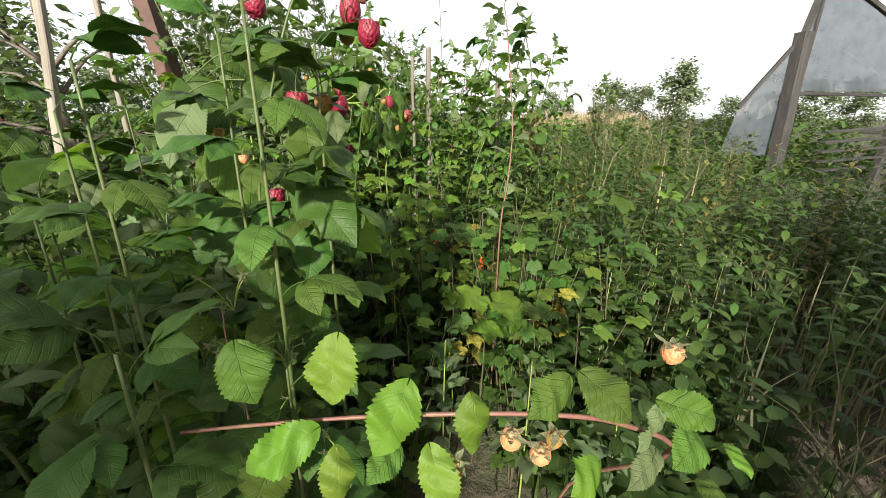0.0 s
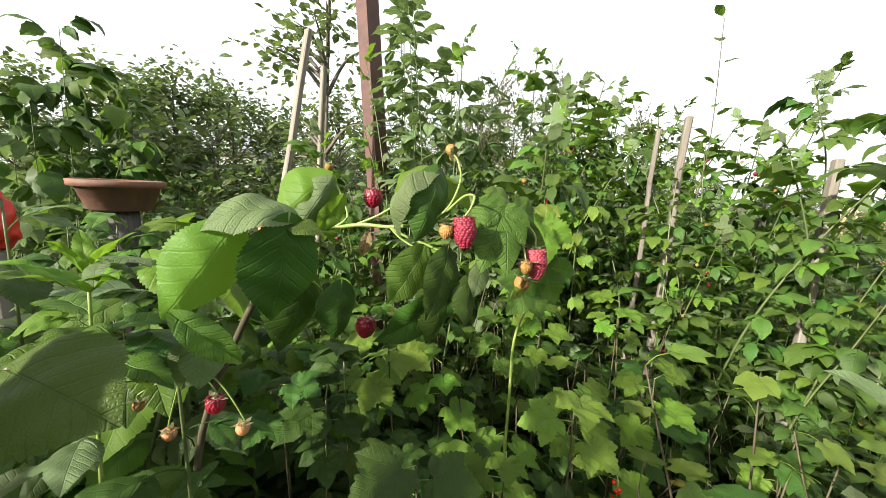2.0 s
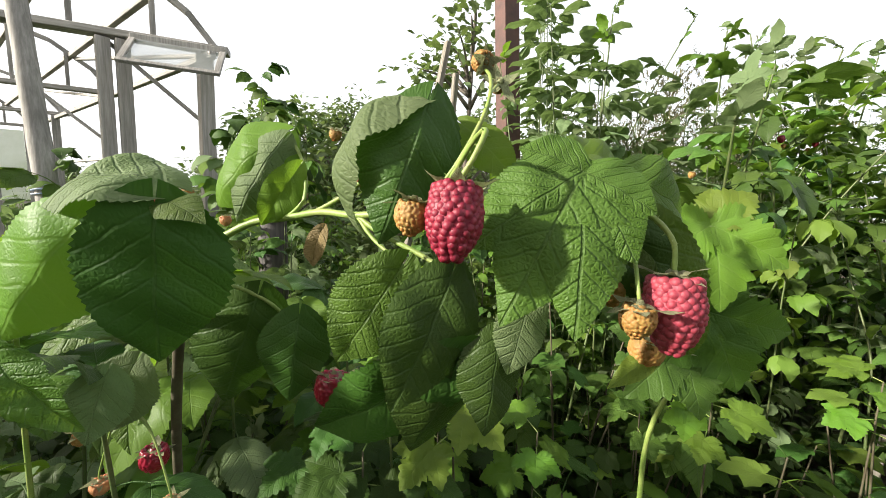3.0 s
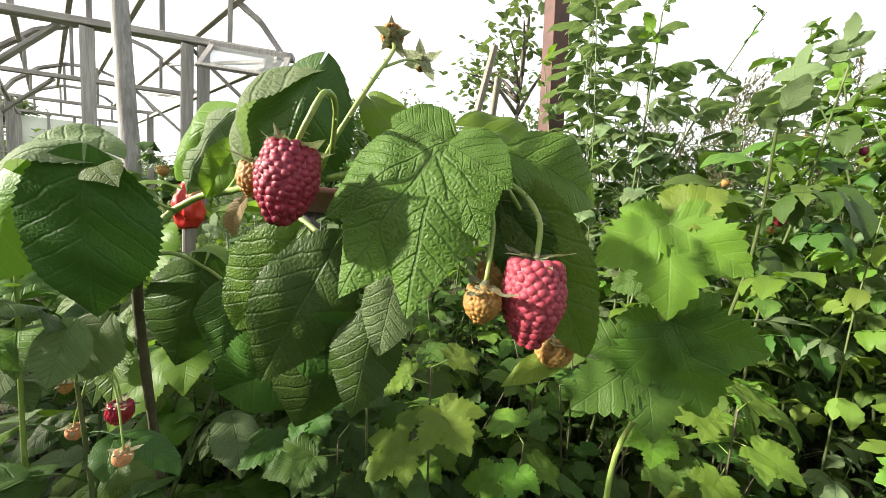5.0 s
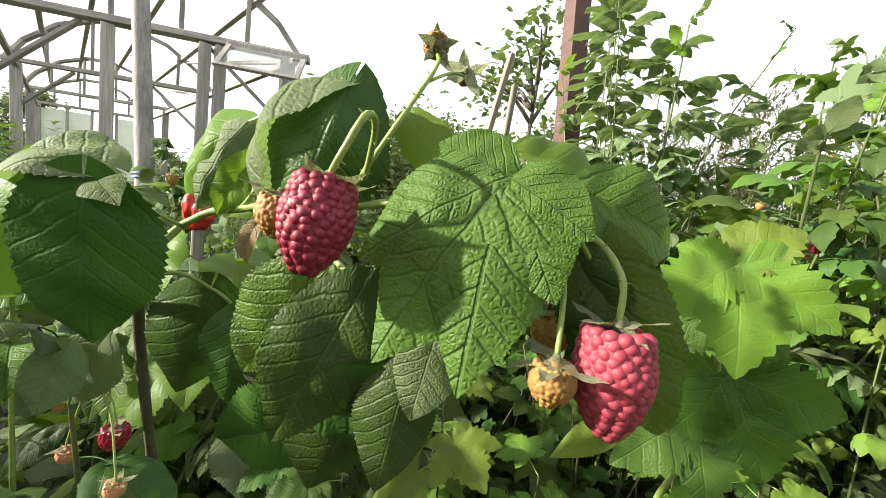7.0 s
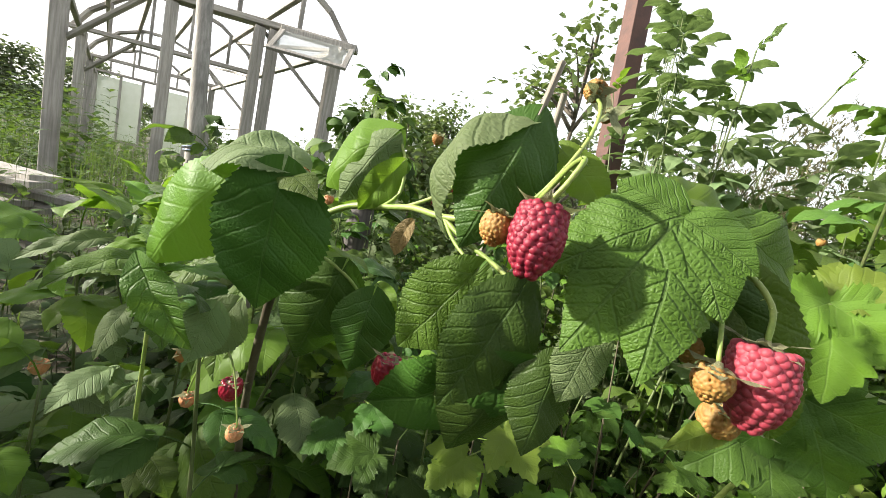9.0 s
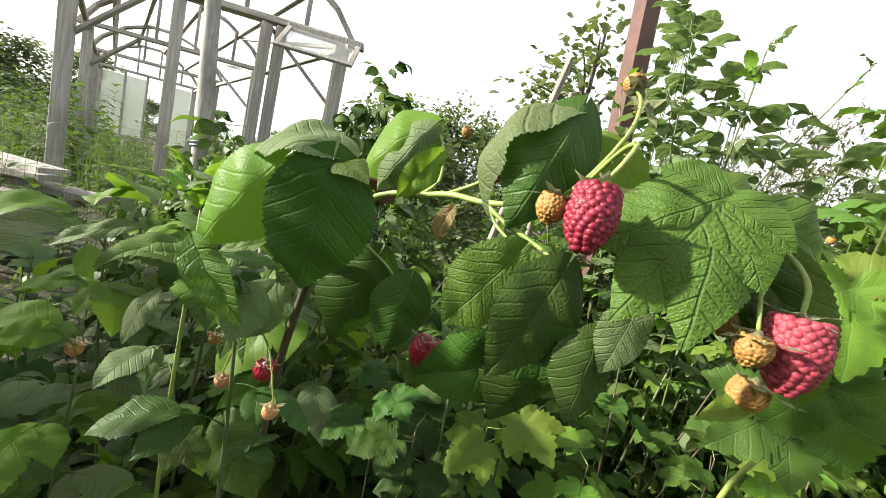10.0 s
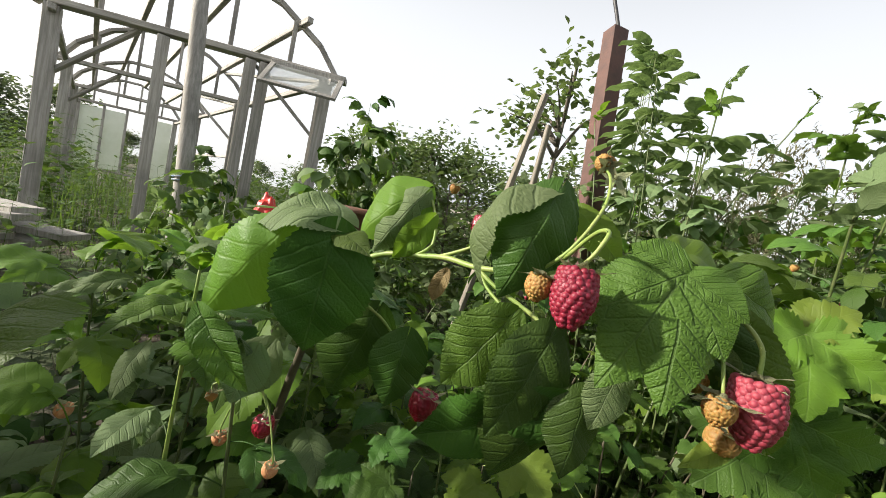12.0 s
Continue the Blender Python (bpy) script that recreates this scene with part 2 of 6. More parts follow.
FILM = film_material("milky_film", (0.75, 0.78, 0.78), (0.6, 0.63, 0.62), (0.85, 0.87, 0.85), 0.65)
FILM_WALL = film_material("milky_wall_film", (0.75, 0.78, 0.74), (0.62, 0.66, 0.58), (0.85, 0.9, 0.76), 0.3)
FILM_GREY = film_material("dull_grey_film", (0.22, 0.25, 0.28), (0.13, 0.15, 0.17), (0.2, 0.24, 0.28), 0.4)
RED_PLASTIC = plain_material("red_plastic", (0.6, 0.035, 0.02), (0.5, 0.03, 0.02), 0.4, 20.0, bump=0.1)
TERRACOTTA = plain_material("brown_clay", (0.22, 0.10, 0.06), (0.15, 0.08, 0.055), 0.75, 20.0)
WIRE = plain_material("blue_grey_wire", (0.25, 0.35, 0.5), (0.4, 0.45, 0.5), 0.4, 60.0)
HOSE = plain_material("black_hose", (0.03, 0.03, 0.035), (0.05, 0.05, 0.05), 0.5, 30.0)
ROOF_GREY = plain_material("grey_roof", (0.34, 0.37, 0.41), (0.28, 0.3, 0.33), 0.6, 2.0)
ROOFING = plain_material("pale_roof", (0.55, 0.5, 0.42), (0.45, 0.42, 0.38), 0.8, 3.0)


def ground_material():
    n = Nodes("garden_soil")
    ob = n.coords("Object")
    a = n.noise(ob, 1.3, 5.0)
    b = n.noise(ob, 22.0, 6.0, 0.65)
    col = n.mix(n.step(b, 0.35, 0.7), (0.055, 0.042, 0.03), (0.12, 0.095, 0.065))
    col = n.mix(n.step(a, 0.4, 0.62), col, (0.06, 0.085, 0.03))
    return n.surface(col, 0.95, n.bump(b, 0.9, 0.03))


SOIL = ground_material()


# ---- mesh helpers ----
def make_mesh(name, verts, faces, mat, uv=None, smooth=True):
    me = bpy.data.meshes.new(name)
    me.from_pydata([tuple(v) for v in verts], [], [tuple(f) for f in faces])
    if uv is not None:
        loops = np.empty(len(me.loops), dtype=np.int32)
        me.loops.foreach_get("vertex_index", loops)
        me.uv_layers.new(name="UVMap").data.foreach_set("uv", np.asarray(uv, dtype=np.float32)[loops].ravel())
    if smooth:
        me.polygons.foreach_set("use_smooth", [True] * len(me.polygons))
    me.materials.append(mat)
    me.update()
    return me


def part(name, me, parent, m=None, label="", mat=None):
    """One mesh object under a thing or part; m is its pose in the parent's own space. A bmesh is turned into a mesh first."""
    if isinstance(me, bmesh.types.BMesh):
        bm, me = me, bpy.data.meshes.new(name)
        bm.to_mesh(me)
        bm.free()
        me.materials.append(mat)
    ob = new(name, me)
    ob.parent = parent
    if m is not None:
        ob.matrix_basis = m
    return tagged(ob, label) if label else ob


def thing(name, place, label, category, group="", kind=""):
    e = new(name)
    e.empty_display_size = 0.05
    e.location = place
    return tagged(e, label, category, group, kind)


class Pile:
    """Collects pieces of geometry with UVs, to become one mesh."""

    def __init__(self):
        self.v, self.f, self.uv, self.n = [], [], [], 0

    def add(self, piece, m=None):
        v, f, uv = piece
        if m is not None:
            a = np.array(m)
            v = v @ a[:3, :3].T + a[:3, 3]
        self.v.append(v)
        self.f.extend([tuple(i + self.n for i in q) for q in f])
        self.uv.append(uv)
        self.n += len(v)

    def mesh(self, name, mat, smooth=True):
        return make_mesh(name, np.concatenate(self.v), self.f, mat, np.concatenate(self.uv), smooth)


def smooth_line(points, n):
    """A Catmull-Rom line of n steps a span through points."""
    p = [np.array(q, dtype=float) for q in points]
    p = [2 * p[0] - p[1], *p, 2 * p[-1] - p[-2]]
    out = []
    for i in range(1, len(p) - 2):
        for k in range(n):
            t = k / n
            out.append(0.5 * (2 * p[i] + (p[i + 1] - p[i - 1]) * t + (2 * p[i - 1] - 5 * p[i] + 4 * p[i + 1] - p[i + 2]) * t * t + (3 * p[i] - p[i - 1] - 3 * p[i + 1] + p[i + 2]) * t ** 3))
    out.append(p[-2])
    return np.array(out)


def tube(points, r0, r1, sides=6, steps=4, knots=0.0):
    """A tapered tube along points, as a piece."""
    line = smooth_line(points, steps) if steps > 1 else np.array(points, dtype=float)
    n = len(line)
    tan = np.gradient(line, axis=0)
    tan /= np.linalg.norm(tan, axis=1)[:, None] + 1e-9
    ref = np.array((0.31, 0.17, 0.93)) if abs(tan[0][2]) < 0.8 else np.array((0.93, 0.2, 0.1))
    v, uv = [], []
    for i in range(n):
        a = np.cross(tan[i], ref)
        a /= np.linalg.norm(a) + 1e-9
        b = np.cross(tan[i], a)
        r = r0 + (r1 - r0) * i / (n - 1)
        r *= 1 + knots * math.sin(i * 2.1)
        for k in range(sides):
            w = 2 * math.pi * k / sides
            v.append(line[i] + r * (math.cos(w) * a + math.sin(w) * b))
            uv.append((0.3, i / n))
    f = [(i * sides + k, i * sides + (k + 1) % sides, (i + 1) * sides + (k + 1) % sides, (i + 1) * sides + k) for i in range(n - 1) for k in range(sides)]
    f.append(tuple(range(sides))[::-1])
    f.append(tuple((n - 1) * sides + k for k in range(sides)))
    return np.array(v), f, np.array(uv)


def blade(w=0.6, fold=0.2, bend=0.6, curl=0.2, teeth=0, tooth=0.07, nu=4, nv=8, pucker=0.0, heart=0.1, wave=0.0, seed=0, veins=8.0, peak=0.75):
    """A leaf blade with its base at 0 and its tip at (0, 1, 0): folded along the midrib, bent along its length, toothed."""
    rng = np.random.RandomState(abs(seed) + 11)
    v = np.linspace(0, 1, nv + 1)
    u = np.linspace(-1, 1, nu + 1)
    prof = np.sin(np.pi * np.clip(v, 0, 1) ** peak) ** 0.8 * (1 - 0.3 * np.clip((v - 0.6) / 0.4, 0, 1) ** 1.5)
    prof[0], prof[-1] = 0.03, 0.004
    verts, uvs = [], []
    th = bend * (v - 0.15)
    dv = 1.0 / nv
    cy = np.concatenate([[0], np.cumsum(np.cos((th[1:] + th[:-1]) / 2)) * dv])
    cz = np.concatenate([[0], -np.cumsum(np.sin((th[1:] + th[:-1]) / 2)) * dv])
    ph = rng.rand(4) * 6.28
    for i in range(nv + 1):
        for k in range(nu + 1):
            q = prof[i]
            if teeth and abs(u[k]) > 0.99:
                q *= 1 + tooth * (2 * ((v[i] * teeth) % 1.0) - 1) * 1.2
            elif not teeth and abs(u[k]) > 0.99:
                q *= 1 + tooth * (1 if i % 2 else -1)
            x = u[k] * q * w / 2
            s = (v[i] - 0.85 * abs(x) + 0.03 * math.sin(v[i] * 13 + ph[1]) + 0.02 * math.sin(x * 30 + ph[0])) * veins + (0.45 if x > 0 else 0)
            pil = 0.5 - 0.5 * math.cos(6.283 * s + 3.14159) + 0.35 * math.sin(v[i] * 41 + ph[2]) * math.sin(u[k] * 13 + ph[3])
            z = fold * abs(x) - curl * x * x / (w * 0.5) + 0.62 * pucker * (pil - 0.5) * min(1, 8 * abs(x) / w) * (1 - abs(u[k]) ** 4)
            z += wave * math.sin(v[i] * 9 + ph[0] + (2 if u[k] < 0 else 0)) * abs(u[k]) * prof[i]
            z += 0.4 * wave * math.sin(v[i] * 17 + 3 * u[k] + ph[1]) * prof[i]
            dy = -heart * abs(u[k]) ** 1.6 * max(0.0, 1 - v[i] * 1.6) ** 3
            y = cy[i] + z * math.sin(th[i]) + dy * math.cos(th[i])
            zz = cz[i] + z * math.cos(th[i]) - dy * math.sin(th[i])
            verts.append((x, y, zz))
            uvs.append((x, v[i]))
    verts = np.array(verts)
    tip = np.array((0, cy[-1], cz[-1]))
    c, s, ln = tip[1], tip[2], math.hypot(tip[1], tip[2])
    rot = np.array(((1, 0, 0), (0, c / ln, s / ln), (0, -s / ln, c / ln))) / ln
    faces = [(i * (nu + 1) + k, i * (nu + 1) + k + 1, (i + 1) * (nu + 1) + k + 1, (i + 1) * (nu + 1) + k) for i in range(nv) for k in range(nu)]
    return verts @ rot.T, faces, np.array(uvs)


def spin(axis, deg):
    return Matrix.Rotation(radians(deg), 4, axis)


def shift(x, y, z):
    return Matrix.Translation((x, y, z))


def frame_of(base, tip, normal, length=None):
    """The pose that lays +y from base to tip with +z along normal, scaled to that length."""
    b, y = Vector(base), Vector(tip) - Vector(base)
    ln = y.length if length is None else length
    y.normalize()
    z = Vector(normal)
    z = (z - y * z.dot(y)).normalized()
    x = y.cross(z)
    m = Matrix((x, y, z)).transposed().to_4x4()
    return Matrix.Translation(b) @ m @ Matrix.Scale(ln, 4)


def lobed(parts, **kw):
    """Several blades from one base: (turn in degrees, length, width ratio)."""
    p = Pile()
    for i, (turn, ln, w) in enumerate(parts):
        p.add(blade(w=w, seed=i + int(abs(turn)), **kw), shift(0, 0, 0.004 * (i % 3)) @ spin("Z", turn) @ Matrix.Scale(ln, 4))
    return np.concatenate(p.v), p.f, np.concatenate(p.uv)


# fine leaves for the branch that the camera comes close to
FINE = dict(teeth=26, nu=16, nv=78, tooth=0.035)


def fine_leaf(name, mat, w=0.62, fold=0.25, bend=0.7, curl=0.35, pucker=0.004, wave=0.035, seed=0, heart=0.12, **kw):
    v, f, uv = blade(w=w, fold=fold, bend=bend, curl=curl, pucker=pucker, wave=wave, seed=seed, heart=heart, **{**FINE, **kw})
    return make_mesh(name, v, f, mat, uv)


def box(sx, sy, sz, bevel=0.003):
    bm = bmesh.new()
    bmesh.ops.create_cube(bm, size=1.0, matrix=Matrix.Diagonal((sx, sy, sz, 1)))
    if bevel:
        bmesh.ops.bevel(bm, geom=bm.edges[:], offset=bevel, segments=1, affect="EDGES")
    return bm


def beam_pose(a, b, up=(0, 0, 1)):
    """The pose of a piece whose z runs from a to b, at its middle, and its length."""
    a, b = Vector(a), Vector(b)
    z = (b - a).normalized()
    x = Vector(up).cross(z)
    if x.length < 0.05:
        x = Vector((1, 0, 0)).cross(z)
    x.normalize()
    y = z.cross(x)
    return Matrix.Translation((a + b) / 2) @ Matrix((x, y, z)).transposed().to_4x4(), (b - a).length


def beam(name, parent, a, b, w, d, mat, label="", bevel=0.004, up=(0, 0, 1)):
    m, ln = beam_pose(a, b, up)
    return part(name, box(w, d, ln, bevel), parent, m, label, mat)


# ---- the ground and the distance ----
def ground():
    rng = np.random.RandomState(3)
    xs = np.concatenate([-np.geomspace(4, 900, 22)[::-1] , np.linspace(-3.6, 3.6, 49), np.geomspace(4, 900, 22)])
    n = len(xs)
    v = []
    for y in xs:
        for x in xs:
            near = max(0.0, 1 - math.hypot(x, y - 1) / 9)
            z = near * 0.05 * noise.noise(Vector((x * 2.1, y * 2.1, 0.3))) + near * 0.02 * noise.noise(Vector((x * 9, y * 9, 1.3)))
            v.append((x, y + 1, z))
    f = [(i * n + k, i * n + k + 1, (i + 1) * n + k + 1, (i + 1) * n + k) for i in range(n - 1) for k in range(n - 1)]
    ob = new("ground", make_mesh("ground", v, f, SOIL))
    return tagged(ob, "dark garden soil with moss and weeds growing over it", "ground", kind="structure")


ground()


# ---- plants ----
def trifoliate(name, mat, seed, droop=35.0, size=1.0):
    """A raspberry leaf: a stalk with one end leaflet and two pairs of side ones, its foot at 0, running along +y."""
    rng = random.Random(seed)
    p = Pile()
    st = 0.055 * size
    p.add(tube([(0, 0, 0), (0, st * 0.5, 0.006), (0, st, 0.004), (0, st * 1.35, -0.003)], 0.0011, 0.0008, 3, 1))
    for turn, ln, y, dr in ((0, 0.07, st * 1.35, droop), (58, 0.055, st, droop * 0.8), (-58, 0.055, st, droop * 0.8), (78, 0.046, st * 0.45, droop), (-78, 0.046, st * 0.45, droop)):
        q = blade(w=0.56 + 0.12 * rng.random(), fold=0.2 + 0.35 * rng.random(), bend=0.6 + 1.0 * rng.random(), curl=0.3, nu=4, nv=8, tooth=0.09, wave=0.03, seed=seed * 7 + turn, heart=0.12)
        m = shift(0, y, 0.002) @ spin("Z", turn + rng.uniform(-12, 12)) @ spin("X", -dr - rng.uniform(-15, 25)) @ spin("Y", rng.uniform(-25, 25)) @ Matrix.Scale(ln * size * rng.uniform(0.85, 1.15), 4)
        p.add(q, m)
    return p.mesh(name, mat)


def currant_leaf(name, mat, seed, size=0.05, droop=30.0, fine=False):
    """A lobed leaf on a stalk, its foot at 0, running along +y."""
    rng = random.Random(seed)
    p = Pile()
    p.add(tube([(0, 0, 0), (0, 0.02, 0.008), (0, 0.045, 0.004)], 0.0011, 0.0008, 3, 2))
    kw = dict(fold=0.2, bend=0.5, curl=0.15, heart=0.05, wave=0.03, peak=0.95)
    kw.update(dict(teeth=9, tooth=0.14, nu=8, nv=36, pucker=0.004) if fine else dict(nu=4, nv=7, tooth=0.1))
    q = lobed([(0, 1.0, 0.72), (48, 0.85, 0.66), (-48, 0.85, 0.66), (100, 0.5, 0.7), (-100, 0.5, 0.7)], **kw)
    p.add(q, shift(0, 0.045, 0.003) @ spin("X", -droop - rng.uniform(-10, 25)) @ spin("Y", rng.uniform(-18, 18)) @ Matrix.Scale(size, 4))
    return p.mesh(name, mat)


TRI = [trifoliate("raspberry_leaf", m, i, 30 + 12 * (i % 3), 0.9 + 0.12 * (i % 4)) for i, m in enumerate((LEAF, LEAF, LEAF_DEEP_SHADED, LEAF, LEAF_PALE, LEAF_DEEP_SHADED, LEAF_BRIGHT, LEAF))]
TRI_TOP = [trifoliate("raspberry_leaf", m, 20 + i, 5, 0.55) for i, m in enumerate((LEAF_BRIGHT, LEAF, LEAF_PALE))]
# two of the five use the shade-darkened leaf, for the dim undergrowth
CUR = [currant_leaf("currant_leaf", m, i) for i, m in enumerate((LEAF_CURRANT, LEAF_DEEP_SHADED, LEAF_DEEP_SHADED, LEAF_LIME, LEAF_CURRANT))]


def drupelets(r, h, rings, seed, grain=1.0):
    """Places and sizes of the drupelets of a raspberry: rows round a blunt cone, its calyx end at 0 and its tip down."""
    rng = random.Random(seed)
    out = []
    for i in range(rings):
        t = (i + 0.5) / rings
        rr = r * math.sin(math.pi * (0.22 + 0.72 * t)) ** 0.75 if t > 0.35 else r * (0.86 + 0.14 * t / 0.35)
        count = max(3, round(2 * math.pi * rr / (0.0041 * grain * r / 0.0105)))
        for k in range(count):
            a = 2 * math.pi * (k + 0.5 * (i % 2)) / count + rng.uniform(-0.07, 0.07)
            s = 0.0023 * grain * (r / 0.0105) * rng.uniform(0.9, 1.12) * (0.85 if t > 0.85 else 1.0)
            out.append((np.array(((rr - s * 0.55) * math.cos(a), (rr - s * 0.55) * math.sin(a), -h * t + rng.uniform(-0.0004, 0.0004))), s))
    return out


def berry_skin(r=0.0105, h=0.023, rings=11, seed=0, nu=80, nv=58, grow=1.0, grain=1.0):
    """One closed skin over all drupelets, by its reach from the berry's axis."""
    dr = drupelets(r, h, rings, seed, grain)
    c = np.array([q for q, _ in dr])
    s = np.array([q for _, q in dr]) * grow
    v, uv = [], []
    for i in range(nv + 1):
        t = i / nv
        # rays fan out from the middle of the axis
        el = math.pi * (0.5 - t) * 0.998
        for k in range(nu):
            a = 2 * math.pi * k / nu
            d = np.array((math.cos(el) * math.cos(a), math.cos(el) * math.sin(a), math.sin(el)))
            o = np.array((0, 0, -h * (0.12 + 0.72 * t)))
            w = c - o
            b = w @ d
            disc = b * b - (w * w).sum(1) + s * s
            reach = np.where(disc > 0, b + np.sqrt(np.maximum(disc, 0)), 0).max()
            inner = r * 0.62
            v.append(o + d * max(reach, inner if abs(el) < 1.2 else inner * 0.8))
            uv.append((a, t))
    f = [(i * nu + k, (i + 1) * nu + k, (i + 1) * nu + (k + 1) % nu, i * nu + (k + 1) % nu) for i in range(nv) for k in range(nu)]
    f += [tuple(range(nu)), tuple(nv * nu + k for k in range(nu))[::-1]]
    return np.array(v), f, np.array(uv)


def calyx_mesh(mat, size=0.011, lift=15.0, seed=0, sepals=5):
    rng = random.Random(seed)
    p = Pile()
    for k in range(sepals):
        q = blade(w=0.42, fold=0.2, bend=rng.uniform(-1.4, 0.2), curl=0.1, nu=4, nv=8, tooth=0.0, wave=0.05, seed=k + seed, heart=0.0, peak=0.6)
        p.add(q, shift(0, 0, 0.0008) @ spin("Z", 72 * k + rng.uniform(-10, 10)) @ spin("X", lift + rng.uniform(-22, 22)) @ Matrix.Scale(size * rng.uniform(0.85, 1.15), 4))
    p.add(tube([(0, 0, -0.002), (0, 0, 0.001), (0, 0, 0.003)], 0.0028, 0.001, 8, 1))
    return p.mesh("calyx", mat)


def berry_mesh(mat, seed=0, **kw):
    v, f, uv = berry_skin(seed=seed, **kw)
    return make_mesh("berry", v, f, mat, uv)


CALYX_GREEN = leaf_material("calyx", (0.36, 0.37, 0.2), (0.42, 0.42, 0.26), (0.34, 0.38, 0.16), rough=0.65)
BERRIES = {
    "red": berry_mesh(BERRY_RED, 1), "pink": berry_mesh(BERRY_PINK, 2, r=0.0108, h=0.025), "dark": berry_mesh(BERRY_DARK, 3, r=0.0095, h=0.018, rings=8),
    "gold": berry_mesh(BERRY_GOLD, 4, r=0.0068, h=0.0125, rings=12, grain=0.72, nu=110, nv=80), "peach": berry_mesh(BERRY_PEACH, 5, r=0.0085, h=0.015, rings=9, grain=0.85),
    "far": berry_mesh(BERRY_RED, 6, rings=8, nu=36, nv=26),
}
CALYX = [calyx_mesh(CALYX_GREEN, 0.0155, seed=i, lift=-14 + 10 * i) for i in range(3)]
BERRY_LABEL = {"red": "ripe red raspberry with shiny round drupelets", "pink": "plump pinkish red ripe raspberry", "dark": "dark red raspberry in the shade", "gold": "small unripe orange-yellow raspberry", "peach": "half-ripe peach-coloured raspberry", "far": "ripe red raspberry"}


def hang_berry(cane, kind, top, lean=(0, 0, 1), scale=1.0, twist=0.0, calyx=0, sepals=1.0):
    """A berry under its calyx, hanging from top, under a cane; lean is the way up along its axis."""
    up = Vector(lean).normalized()
    m = Matrix.Translation(Vector(top) - cane.location) @ up.to_track_quat("Z", "Y").to_matrix().to_4x4() @ spin("Z", twist) @ Matrix.Scale(scale, 4)
    b = part("berry", BERRIES[kind], cane, m, BERRY_LABEL[kind])
    part("calyx", CALYX[calyx % 3], b, Matrix.Scale(sepals, 4), "pale green star-shaped calyx")
    return b


def big_berry(cane, mat, top, lean, r, h, seed, label, rings=11):
    """A berry seen from very near: a core that carries each drupelet as a piece of its own."""
    up = Vector(lean).normalized()
    m = Matrix.Translation(Vector(top) - cane.location) @ up.to_track_quat("Z", "Y").to_matrix().to_4x4()
    v, f, uv = berry_skin(r, h, rings, seed, 40, 30, 0.93)
    b = part("berry", make_mesh("berry", v, f, mat, uv), cane, m, label)
    bm = bmesh.new()
    bmesh.ops.create_icosphere(bm, subdivisions=2, radius=1.0)
    for face in bm.faces:
        face.smooth = True
    me = bpy.data.meshes.new("drupelet")
    bm.to_mesh(me)
    bm.free()
    me.materials.append(mat)
    for q, s in drupelets(r, h, rings, seed):
        d = Vector((q[0], q[1], 0.0015))
        part("drupelet", me, b, Matrix.Translation(q) @ d.to_track_quat("Z", "Y").to_matrix().to_4x4() @ Matrix.Diagonal((s, s, s * 1.06, 1)))
    part("calyx", CALYX[seed % 3], b, shift(0, 0, 0.0006) @ Matrix.Scale(0.95, 4), "pale green star-shaped calyx")
    return b


def lay_leaf(cane, me, base, tip, normal, label="", length=None):
    return part("leaf", me, cane, shift(*(-cane.location)) @ frame_of(base, tip, normal, length), label)


def lay_stem(cane, points, r0, r1, mat=STEM, name="stem", sides=8, prickles=0, seed=0):
    p = Pile()
    o = np.array(cane.location)
    pts = [np.array(q) - o for q in points]
    p.add(tube(pts, r0, r1, sides, 6, 0.05))
    rng = random.Random(seed)
    line = smooth_line(pts, 12)
    for k in range(prickles):
        i = rng.randrange(1, len(line) - 1)
        d = np.array([rng.gauss(0, 1) for _ in range(3)])
        t = line[i + 1] - line[i - 1]
        t /= np.linalg.norm(t)
        d -= d.dot(t) * t
        d /= np.linalg.norm(d)
        p.add(tube([line[i] + d * r1 * 0.6, line[i] + d * (r1 + 0.0016)], 0.0004, 0.00005, 4, 1))
    return part(name, p.mesh(name, mat), cane)


